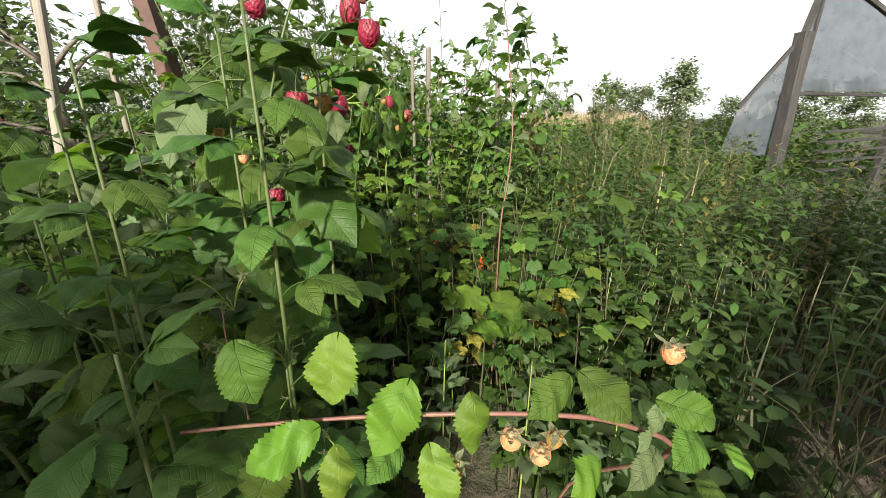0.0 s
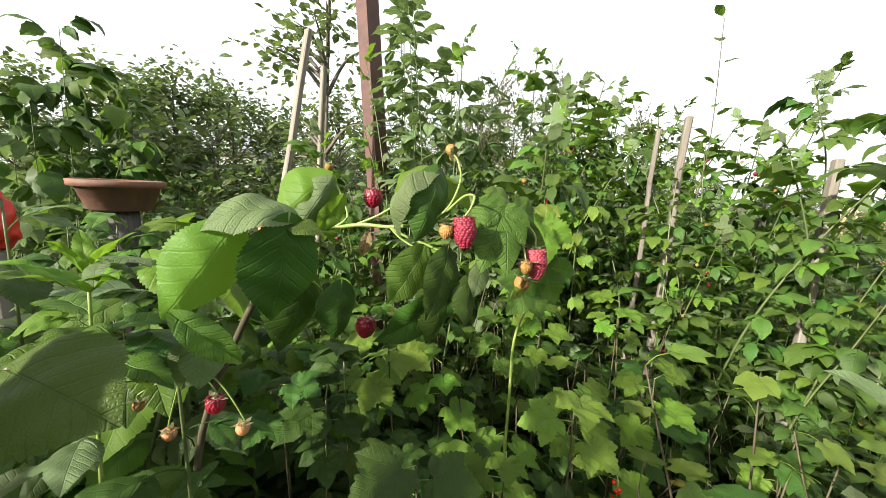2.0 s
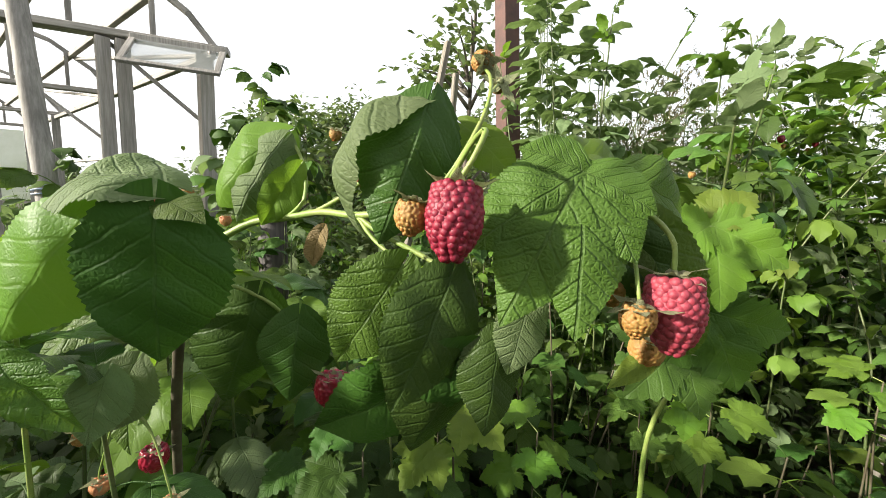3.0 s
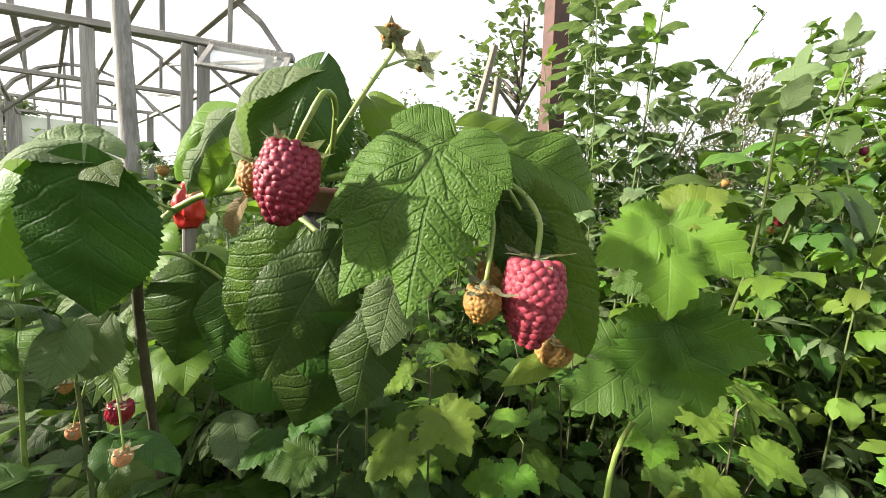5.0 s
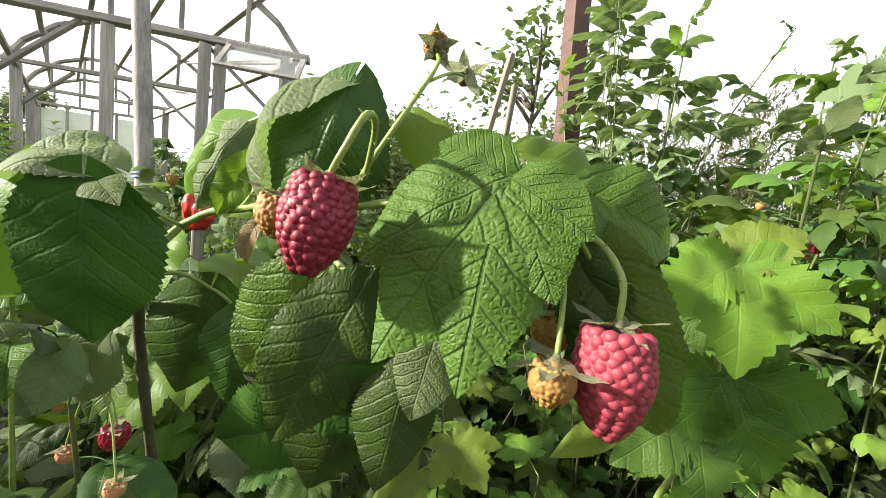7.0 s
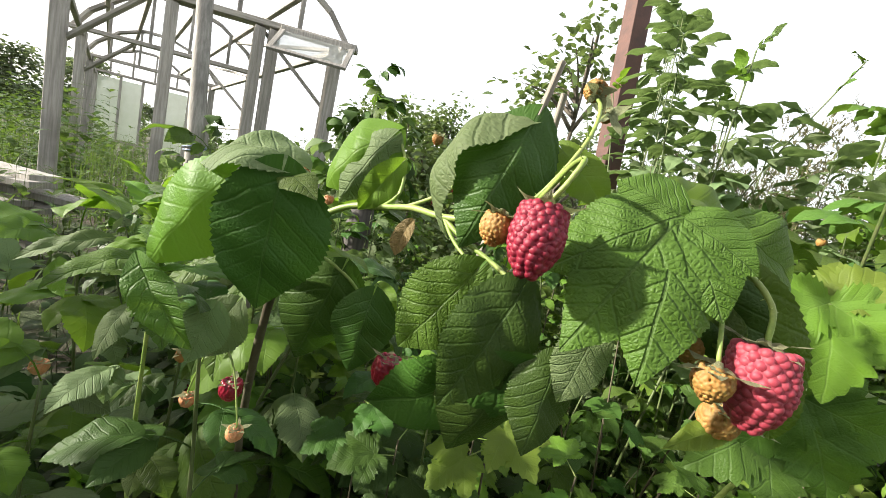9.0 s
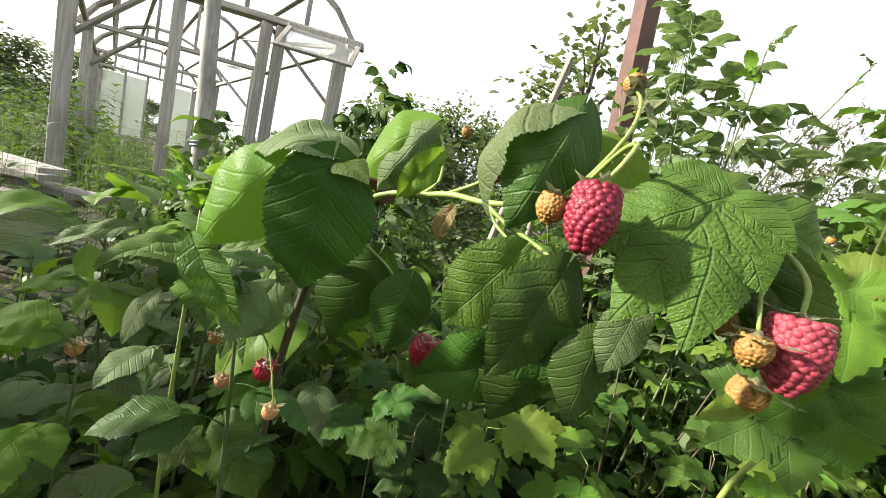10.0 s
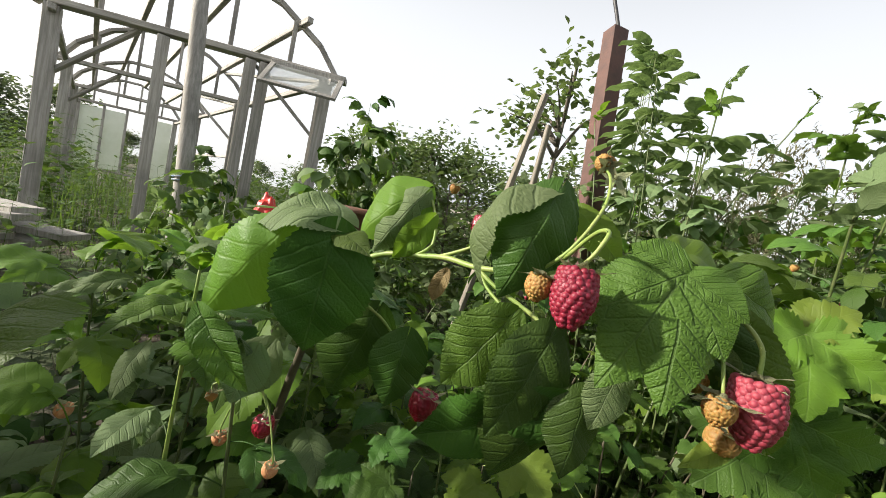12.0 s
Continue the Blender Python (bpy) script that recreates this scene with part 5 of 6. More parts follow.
# only the pale leaf here, its colour standing in for haze and glare
KEEP, TRI_FINE = TRI_FINE, [TRI_FINE[2]]
VINE = "tall raspberry shoot with broad leaves against the sky"
for k, (x, y, u, v, h) in enumerate(((-0.607, 2.276, -0.78, 2.225, 1.70), (-0.516, 2.239, -0.61, 2.276, 1.53), (-0.815, 2.396, -0.915, 2.408, 1.86), (-0.395, 2.54, -0.415, 2.544, 1.44), (-0.70, 2.33, -0.84, 2.30, 1.80), (-0.66, 2.42, -0.70, 2.40, 1.62), (-0.88, 2.52, -0.98, 2.50, 1.95), (-0.55, 2.36, -0.52, 2.38, 1.42), (-0.98, 2.66, -1.04, 2.66, 1.9))):
    near_cane(VINE, (x, y, 0.0), (u, v, h), 20, 51 + k, low=0.4, size=0.86)
LIMY = []
for i, m in enumerate((LEAF_LIME, LEAF_BRIGHT, LEAF_PALE)):
    LIMY.append(trifoliate("raspberry_leaf", m, 80 + i, 62, 1.15))
TRI_FINE = LIMY
near_cane("raspberry cane with yellow-edged light green hanging leaves", (-0.3, 2.5, 0.0), (-0.33, 2.5, 1.24), 18, 55, low=0.3, size=0.95)
near_cane("raspberry cane with yellow-edged light green hanging leaves", (-0.12, 2.35, 0.0), (-0.1, 2.4, 1.12), 16, 56, low=0.3, size=0.9)
near_cane("raspberry cane with yellow-edged light green hanging leaves", (-0.45, 2.35, 0.0), (-0.42, 2.3, 1.1), 16, 57, low=0.3, size=0.9)
TRI_FINE = KEEP


# canes with big hanging leaves beside the old greenhouse
HANG = [trifoliate("raspberry_leaf", m, 86 + i, 72, 1.7) for i, m in enumerate((LEAF, LEAF_PALE, LEAF_DEEP_SHADED))]
for k, (x, y, h) in enumerate(((-3.2, 1.2, 1.14), (-3.0, 1.05, 0.92), (-3.35, 1.4, 1.0), (-3.1, 1.3, 0.85), (-2.45, 1.95, 1.72), (-2.6, 2.1, 1.62), (-2.35, 2.1, 1.5), (-2.5, 2.25, 1.42), (-2.7, 1.85, 1.3), (-2.4, 1.8, 1.35), (-2.55, 1.98, 1.5))):
    near_cane("raspberry cane with large hanging leaves near the old greenhouse", (x, y, 0.0), (x + 0.03, y, h), 13, 91 + k, low=0.3, size=1.0, pool=HANG)


# tall weeds gone to seed behind the canes
def dry_weed(seed, h):
    rng = random.Random(seed)
    c = thing("tall_weed", (0, 0, 0), "tall weed with a feathery brownish seed head", "weed", "tall weeds behind the canes")
    pts = [(0, 0, -0.03), (rng.uniform(-0.03, 0.03), rng.uniform(-0.03, 0.03), h * 0.5), (rng.uniform(-0.08, 0.08), rng.uniform(-0.08, 0.08), h)]
    lay_stem(c, pts, 0.005, 0.0012, STEM_DRY, sides=5)
    line = smooth_line(pts, 40)
    q = [blade(w=0.32, fold=0.3, bend=0.5 + 0.5 * k, nu=2, nv=4, tooth=0.0, seed=k) for k in range(3)]
    low, head = Pile(), Pile()
    for k in range(70):
        t = rng.uniform(0.2, 0.9)
        o = line[int(t * (len(line) - 1))]
        low.add(rng.choice(q), shift(*o) @ spin("Z", rng.uniform(0, 360)) @ spin("X", rng.uniform(-40, 30)) @ Matrix.Scale(rng.uniform(0.06, 0.12), 4))
    for k in range(40):
        t = rng.uniform(0.6, 1.0)
        o = Vector(line[int(t * (len(line) - 1))])
        a = rng.uniform(0, 6.28)
        e = o + Vector((math.cos(a), math.sin(a), rng.uniform(0.7, 1.5))) * h * 0.075 * (1.7 - t)
        head.add(tube([o, (o + e) / 2 + Vector((0, 0, -0.006)), e], 0.0014, 0.0007, 3, 1))
        for j in range(13):
            p = o.lerp(e, rng.uniform(0.25, 1.05))
            head.add(rng.choice(q), shift(*p) @ spin("Z", rng.uniform(0, 360)) @ spin("X", rng.uniform(-30, 75)) @ Matrix.Scale(rng.uniform(0.016, 0.04), 4))
    part("foliage", low.mesh("foliage", WEED), c)
    part("seed_head", head.mesh("seed_head", WEED_HEAD), c, None, "feathery brownish green seed head")
    return c


weeds = [dry_weed(400 + k, 1.8 + 0.12 * k) for k in range(4)]
straw_plume = dry_weed(440, 1.02)
straw_plume.location = (1.02, 2.6, 0)
tagged(straw_plume, "tan dry weed with a fluffy straw-coloured head")
for child in straw_plume.children:
    if child.name.startswith("seed_head"):
        child.data.materials[0] = STRAW
copy_thing(straw_plume, shift(1.12, 2.75, 0) @ spin("Z", 70))
strew(weeds, [(-0.95, 4.2, 10, 1.0), (-0.75, 4.0, 100, 1.0), (-0.85, 4.4, 200, 1.05), (-1.05, 4.3, 40, 0.95)] + scatter(34, -1.7, 0.35, 3.7, 5.2, 0.14, 31, 0.72, 0.98) + scatter(14, 1.3, 2.8, 2.0, 3.4, 0.2, 32, 0.4, 0.56))


def leafy_tree(seed, h, crown_r, leaves, leaf, mat, name="tree", label="", low=0.25, category="tree", slim=0.62):
    """A tree with a tapered trunk, limbs and a crown of many small leaves in uneven clumps, at the origin."""
    rng = random.Random(seed)
    c = thing(name, (0, 0, 0), label, category)
    trunk = Pile()
    tp = [(0, 0, -0.1), (rng.uniform(-0.03, 0.03) * h, rng.uniform(-0.03, 0.03) * h, h * 0.4), (rng.uniform(-0.05, 0.05) * h, rng.uniform(-0.05, 0.05) * h, h * 0.95)]
    trunk.add(tube(tp, 0.014 * h, 0.003 * h, 7, 6, 0.04))
    line = smooth_line(tp, 16)
    ends = []
    for k in range(26):
        t = low + (0.97 - low) * rng.random()
        q = line[int(t * (len(line) - 1))]
        a = rng.uniform(0, 6.28)
        reach = crown_r * rng.uniform(0.45, 1.1) * (1.15 - 0.75 * max(0, (t - 0.45) / 0.55))
        e = q + np.array((reach * math.cos(a), reach * math.sin(a), h * rng.uniform(0.02, 0.16)))
        m = (q + e) / 2 + np.array((0, 0, 0.03 * h))
        trunk.add(tube([q, m, e], 0.007 * h, 0.0015 * h, 4, 3))
        ends += [e, (m + e) / 2, m * 0.7 + e * 0.3]
    part("trunk", trunk.mesh("trunk", BARK), c)
    q = blade(w=slim, fold=0.3, bend=0.5, nu=2, nv=3, tooth=0.0)
    p = Pile()
    for k in range(leaves):
        e = rng.choice(ends)
        s = crown_r * 0.17
        o = Vector((e[0] + rng.gauss(0, s), e[1] + rng.gauss(0, s), e[2] + rng.gauss(0, s)))
        p.add(q, Matrix.Translation(o) @ Euler((rng.uniform(-1.0, 0.6), rng.uniform(-0.7, 0.7), rng.uniform(0, 6.28))).to_matrix().to_4x4() @ Matrix.Scale(leaf * rng.uniform(0.7, 1.3), 4))
    part("crown", p.mesh("crown", mat), c)
    return c


plum = leafy_tree(1, 2.45, 0.62, 1250, 0.062, LEAF_TREE_HAZED, "plum_tree", "young plum tree with thin branches and gaps in its crown", 0.3)
plum.location = (-1.95, 3.26, 0)
ORCHARD = [leafy_tree(2 + 50 * k, 2.45 + 0.2 * k, 0.8, 2300, 0.085, LEAF_TREE_HAZED, "plum_tree", "young plum tree with thin branches and gaps in its crown", 0.12) for k in range(3)]
strew(ORCHARD, [(-3.9, 4.9, 0, 0.78), (-4.35, 4.45, 80, 0.82), (-4.8, 4.15, 160, 0.78), (-5.1, 3.55, 240, 0.86), (-5.6, 3.1, 20, 0.8), (-3.2, 5.3, 110, 0.75), (-6.0, 4.6, 50, 0.95), (-5.4, 5.2, 190, 0.95)])
for k, (x, y, h) in enumerate(((-3.2, 2.75, 1.5), (-2.9, 3.1, 1.5))):
    b = leafy_tree(5 + k, h, 0.42, 900, 0.085, LEAF_TREE_HAZED, "shrub", "dense dark shrub with large drooping leaves", 0.1, "shrub")
    b.location = (x, y, 0)
FAR = [leafy_tree(20 + k, 5.0 + 0.5 * k, 2.2, 2600, 0.36, LEAF_FAR_HAZED, "tree", "far leafy tree on the edge of the garden", 0.02) for k in range(4)]
def far_size(a):
    yaw = (360 - math.degrees(a)) % 360
    return 0.65 if yaw > 200 else (1.0 if 97 < yaw < 116 else 0.45 if yaw > 78 else (1.0 if yaw < 58 else 1.0 - 0.55 * (yaw - 58) / 20))


rng = random.Random(12)
ring = []
for k in range(84):
    a = radians(k * 360 / 84 + rng.uniform(-1.5, 1.5))
    d = rng.uniform(34, 50)
    ring.append((d * math.sin(a), d * math.cos(a), rng.uniform(0, 360), rng.uniform(0.8, 1.15) * far_size(a)))
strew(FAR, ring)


# unseen shrubs added behind the start of the walk to block sun and skylight
SHADE_SHRUBS = [leafy_tree(40 + k, 1.86 + 0.04 * k, 0.5, 3000, 0.11, LEAF_SMALL, "hedge_shrub", "dense leafy shrub added behind the camera to cast shade, never in view", 0.02, "shrub") for k in range(3)]
strew(SHADE_SHRUBS, [(-2.4, -0.55, 77, 0.82), (-1.95, -0.8, 308, 0.9), (-1.53, -1.0, 25, 0.84), (-0.3, -1.5, 60, 0.8), (0.4, -1.35, 120, 0.95), (1.0, -1.05, 200, 1.0), (1.6, -0.7, 290, 1.0), (2.2, -0.35, 30, 1.0)])


# small bright currant shoots low among the stems
def currant_sprig(top, seed, mat, size=0.055, n=5):
    rng = random.Random(seed)
    c = thing("currant_sprig", (top[0] + rng.uniform(-0.03, 0.03), top[1] + rng.uniform(-0.03, 0.03), 0.0), "small currant sprig with fresh bright green lobed leaves", "currant")
    t = Vector(top)
    lay_stem(c, [c.location + Vector((0, 0, -0.03)), c.location.lerp(t, 0.5) + Vector((0.01, 0, 0)), t], 0.003, 0.0012, STEM_BROWN, sides=5)
    for k in range(n):
        a = radians(137.5 * k + 40 * seed)
        q = t - Vector((0, 0, 0.022 * k))
        out = Vector((math.cos(a), math.sin(a), 0.25 - 0.1 * k)).normalized()
        b = q + out * 0.028
        lay_stem(c, [q, b], 0.0009, 0.0007, name="leaf_stalk", sides=4)
        lay_leaf(c, SPRIG[mat.name], b, b + (out + Vector((0, 0, -0.35))).normalized() * size * rng.uniform(0.8, 1.2), out * 0.3 + Vector((0.2, -0.4, 0.8)))
    return c


SPRIG = {}
for m in (LEAF_BRIGHT, LEAF_LIME, LEAF, LEAF_YELLOW, LEAF_DEEP_SHADED, LEAF_RUST):
    v, f, uv = lobed([(0, 1.0, 0.7), (52, 0.85, 0.62), (-52, 0.85, 0.62), (108, 0.5, 0.65), (-108, 0.5, 0.65)], teeth=8, tooth=0.15, nu=8, nv=32, pucker=0.003, fold=0.2, bend=0.5, curl=0.15, heart=0.04, wave=0.03, peak=0.95)
    SPRIG[m.name] = make_mesh("leaf", v, f, m, uv)
# the deep green sprigs are darkened in colour for the shade under the branch
for k, (q, m) in enumerate((((-0.551, 1.276, 0.76), LEAF_DEEP_SHADED), ((-0.478, 1.432, 0.72), LEAF_BRIGHT), ((-0.413, 1.379, 0.85), LEAF_LIME), ((-0.475, 1.293, 0.75), LEAF_DEEP_SHADED), ((-0.35, 1.5, 0.74), LEAF_BRIGHT), ((-0.246, 2.1, 0.72), LEAF_BRIGHT), ((-0.289, 1.23, 0.735), LEAF_DEEP_SHADED), ((-0.1, 1.38, 0.8), LEAF_LIME), ((-0.37, 1.34, 0.66), LEAF_DEEP_SHADED), ((-0.6, 1.5, 0.78), LEAF), ((0.05, 1.6, 0.75), LEAF_BRIGHT), ((-0.18, 1.75, 0.8), LEAF_BRIGHT), ((-0.3, 1.85, 0.7), LEAF), ((0.02, 1.95, 0.8), LEAF_BRIGHT), ((-0.02, 0.95, 0.58), LEAF_BRIGHT), ((0.1, 0.92, 0.55), LEAF), ((-0.7, 1.35, 0.72), LEAF_BRIGHT))):
    currant_sprig(q, k, m, 0.07 if k in (6, 14) else 0.055)
bm = bmesh.new()
bmesh.ops.create_icosphere(bm, subdivisions=2, radius=0.0042)
for face in bm.faces:
    face.smooth = True
BEAD = bpy.data.meshes.new("currant_berry")
bm.to_mesh(BEAD)
bm.free()
BEAD.materials.append(CURRANT)
for k, q in enumerate(((0.1, 1.35, 0.54), (-0.02, 1.52, 0.6), (0.28, 1.62, 0.46))):
    c = currant_sprig(q, 40 + k, LEAF_LIME if k else LEAF, 0.05, 6)
    tagged(c, "currant sprig with a hanging string of bright red berries")
    rng = random.Random(k)
    foot = Vector(q) + Vector((0.01, -0.045, 0.0))
    lay_stem(c, [q, foot + Vector((0, 0, 0.01)), foot - Vector((0, 0, 0.05))], 0.0009, 0.0006, name="fruit_stalk", sides=4)
    for j in range(9):
        part("currant_berry", BEAD, c, shift(*(foot - c.location + Vector((rng.uniform(-0.007, 0.007), rng.uniform(-0.007, 0.007), -0.006 * j)))), "glossy red currant")
for k, q in enumerate(((0.0, 1.3, 0.5), (0.22, 1.45, 0.45), (0.34, 1.75, 0.55), (0.12, 1.5, 0.6))):
    c = currant_sprig(q, 50 + k, LEAF_YELLOW if k % 2 else LEAF_LIME, 0.045, 5)
    tagged(c, "currant sprig with yellowing leaves late in the season" if k % 2 else "currant sprig with thin lime green leaves")

for k, q in enumerate(((0.203, 1.281, 0.446), (0.432, 1.274, 0.399), (0.012, 1.150, 0.385), (-0.077, 1.605, 0.678), (0.616, 1.414, 0.491), (0.240, 1.149, 0.362), (0.264, 1.441, 0.314), (0.393, 1.590, 0.432), (0.871, 1.920, 0.419), (-0.187, 1.326, 0.718), (0.283, 1.094, 0.474))):
    c = currant_sprig(q, 70 + k, LEAF_RUST if k == 1 else (LEAF_LIME, LEAF_BRIGHT, LEAF_YELLOW, LEAF_LIME)[k % 4], 0.05, 7)
    tagged(c, "currant sprig with leaves turning rusty red" if k == 1 else "currant sprig with yellow-green leaves late in the season")


# grey-green weeds with toothed leaves beside the path
def goosefoot(place, seed):
    rng = random.Random(seed)
    x, y, h = place
    c = thing("goosefoot", (x, y, 0.0), "grey-green weed with toothed leaves and a mealy tip", "weed", "weeds beside the path")
    lay_stem(c, [(x, y, -0.03), (x + rng.uniform(-0.02, 0.02), y + rng.uniform(-0.02, 0.02), 0.5 * h), (x, y, h)], 0.003, 0.0012, STEM, sides=5)
    p = Pile()
    turn = 0.0
    n = 22
    for k in range(n):
        u = k / (n - 1)
        turn += 137.5 + rng.uniform(-25, 25)
        ln = (0.062 - 0.042 * u) * rng.uniform(0.85, 1.2)
        q = lobed([(0, 1.0, 0.5), (38, 0.55, 0.5), (-38, 0.55, 0.5)], fold=0.25, bend=0.6, curl=0.1, nu=4, nv=8, tooth=0.14, wave=0.04)
        p.add(q, shift(0, 0, h - 0.26 * (1 - u)) @ spin("Z", turn) @ shift(0, 0.012 + 0.02 * (1 - u), 0) @ spin("X", 35 * u - 10 + rng.uniform(-15, 15)) @ Matrix.Scale(ln, 4))
    part("foliage", p.mesh("foliage", LEAF_MEALY), c)
    return c


for k, q in enumerate(((-0.16, 0.86, 0.53), (0.03, 0.79, 0.48), (0.66, 1.08, 0.60), (0.47, 1.06, 0.54), (0.94, 1.04, 0.56), (0.58, 0.84, 0.48), (0.62, 0.70, 0.42), (1.09, 0.83, 0.40), (0.18, 0.67, 0.45), (-0.10, 1.02, 0.41), (0.16, 0.96, 0.39), (0.78, 1.16, 0.44), (0.84, 1.03, 0.40), (1.23, 1.17, 0.45), (1.01, 1.54, 0.49), (1.12, 1.30, 0.48), (0.34, 0.92, 0.37), (0.61, 1.45, 0.36), (0.81, 1.60, 0.44), (0.49, 1.42, 0.32))):
    goosefoot(q, 400 + k)
c = dry_weed(77, 1.20)
c.location = (1.89, 3.00, 0.0)


# ---- weeds and grass ----
def grass(name, label, n, x0, x1, y0, y1, h0, h1, mat, seed, wid=0.02, rule=None, lean=0.35, away=0.0, nv=4):
    rng = random.Random(seed)
    bl = [blade(w=wid, fold=0.3, bend=0.4 + 0.5 * k, nu=2, nv=nv, tooth=0.0, seed=k, peak=0.5) for k in range(4)]
    p = Pile()
    while n:
        x, y = rng.uniform(x0, x1), rng.uniform(y0, y1)
        if (rule and not rule(x, y)) or (away and not clear(x, y, away)):
            continue
        h = rng.uniform(h0, h1)
        p.add(rng.choice(bl), shift(x, y, -0.01) @ spin("Z", rng.uniform(0, 360)) @ spin("X", 90 - rng.gauss(0, lean) * 57) @ Matrix.Scale(h, 4))
        n -= 1
    return tagged(new(name, p.mesh(name, mat)), label, "grass", kind="stuff")


def herbs(name, label, n, x0, x1, y0, y1, h0, h1, mat, seed, leaf=0.045, slim=0.4, rule=None, pairs=9, away=0.0, droop=20):
    """Many upright herbs with small leaves along their stems, as one mesh."""
    rng = random.Random(seed)
    q = [blade(w=slim, fold=0.3, bend=0.5 + 0.4 * k, nu=2, nv=5, tooth=0.06, seed=k) for k in range(3)]
    p = Pile()
    while n:
        x, y = rng.uniform(x0, x1), rng.uniform(y0, y1)
        if (rule and not rule(x, y)) or (away and not clear(x, y, away)):
            continue
        h = rng.uniform(h0, h1)
        tx, ty = rng.gauss(0, 0.08) * h, rng.gauss(0, 0.08) * h
        p.add(tube([(x, y, -0.02), (x + tx * 0.4, y + ty * 0.4, h * 0.5), (x + tx, y + ty, h)], 0.002, 0.0008, 3, 2))
        turn = rng.uniform(0, 360)
        for k in range(pairs):
            t = 0.15 + 0.85 * k / (pairs - 1)
            for side in (0, 180):
                s = leaf * (1.15 - 0.5 * t) * rng.uniform(0.8, 1.2)
                p.add(rng.choice(q), shift(x + tx * t, y + ty * t, h * t) @ spin("Z", turn + side + rng.uniform(-15, 15)) @ spin("X", 25 - rng.uniform(0, droop * 2)) @ shift(0, 0.008, 0) @ Matrix.Scale(s, 4))
            turn += 90
        n -= 1
    return tagged(new(name, p.mesh(name, mat)), label, "weeds", kind="stuff")


grass("grass", "low green grass and weeds between the rows", 15000, -8, 8, -3, 9, 0.06, 0.22, WEED, 1, 0.05)
grass("tall_grass", "rank tall meadow grass beyond the beds", 7000, -14, -2.6, -4, 12, 0.35, 0.85, WEED, 2, 0.018, lambda x, y: math.hypot(x + 3.6, y - 1.0) > 0.8)
grass("dry_grass", "dry yellow grass stalks beside the path", 110, 1.2, 3.2, 1.5, 4.6, 0.6, 1.0, STRAW, 3, 0.012, lean=0.14)
grass("seeding_grass", "pale seeding grass stalks at the side of the path", 420, 0.5, 1.9, 0.3, 1.3, 0.3, 0.62, WEED_HEAD, 35, 0.014, lean=0.3, away=0.5)
grass("straw_field", "pale strip of ripe straw beyond the weeds", 1500, 8.0, 13.0, 13.5, 17.0, 1.1, 1.45, STRAW, 33, 0.05)
herbs("nettles", "thick grey-green weeds beside the path", 980, 0.4, 3.4, 0.75, 4.6, 0.4, 0.85, WEED, 4, 0.066, 0.48, away=0.5, pairs=15, droop=35)
herbs("yellow_weeds", "yellowing weeds gone to seed beside the path", 110, 0.75, 3.2, 1.1, 3.6, 0.4, 0.95, WEED_YELLOW, 14, 0.055, 0.4, away=0.5, pairs=14, droop=30)
herbs("undergrowth", "dark leafy undergrowth below the canes", 600, -2.4, 1.1, 0.5, 4.2, 0.2, 0.52, LEAF_SMALL, 5, 0.07, 0.6, away=0.28, pairs=7)
herbs("ground_cover", "dense dark leafy plants close to the soil", 820, -1.3, 0.7, 0.6, 2.3, 0.12, 0.5, LEAF_SMALL, 25, 0.065, 0.6, away=0.25, pairs=7)
herbs("meadow_weeds", "head-high green weeds beyond the old greenhouse", 420, -20.0, -6.2, -3.5, 9.0, 0.8, 1.6, WEED, 16, 0.2, 0.45, lambda x, y: not (x > -13.6 and -0.9 < y - 1.41 - 0.126 * (x + 4.59) < 1.1), pairs=12)
herbs("field_weeds", "tall weeds standing round the old greenhouse", 340, -7.5, -2.3, -1.5, 4.5, 0.5, 1.05, WEED, 6, 0.085, 0.4, pairs=10)
herbs("tall_weeds", "tall pale green weeds standing behind the canes", 110, -1.75, 0.1, 3.7, 5.4, 1.2, 1.8, WEED, 7, 0.07, 0.35, pairs=20, droop=35)
herbs("green_weeds", "tall grey-green weeds behind the canes", 250, -1.9, 0.6, 3.5, 5.6, 1.15, 1.8, WEED, 17, 0.075, 0.4, pairs=18)
herbs("far_weeds", "rank green weeds far down the garden", 620, 1.0, 10.0, 4.2, 12.0, 0.5, 1.05, WEED, 8, 0.2, 0.5, pairs=11, droop=35)


def twigs(name, label, n, x0, x1, y0, y1, mat, seed):
    rng = random.Random(seed)
    p = Pile()
    while n:
        x, y = rng.uniform(x0, x1), rng.uniform(y0, y1)
        if not clear(x, y, 0.22):
            continue
        n -= 1
        z, a, ln = rng.uniform(0.0, 0.1), rng.uniform(0, 6.28), rng.uniform(0.2, 0.6)
        up = rng.choice((0.15, 0.4, 1.2, 2.5))
        d = Vector((math.cos(a), math.sin(a), up)).normalized() * ln
        o = Vector((x, y, z))
        bow = Vector((rng.uniform(-0.04, 0.04), rng.uniform(-0.04, 0.04), rng.uniform(0, 0.05)))
        p.add(tube([o, o + d * 0.5 + bow, o + d], rng.uniform(0.0012, 0.0028), 0.0007, 4, 4))
        for k in range(2):
            q = o + d * rng.uniform(0.4, 0.9) + bow * 0.6
            p.add(tube([q, q + Vector((rng.uniform(-0.08, 0.08), rng.uniform(-0.08, 0.08), rng.uniform(0.0, 0.09)))], 0.0009, 0.0004, 3, 1))
    return tagged(new(name, p.mesh(name, mat)), label, "twigs", kind="stuff")


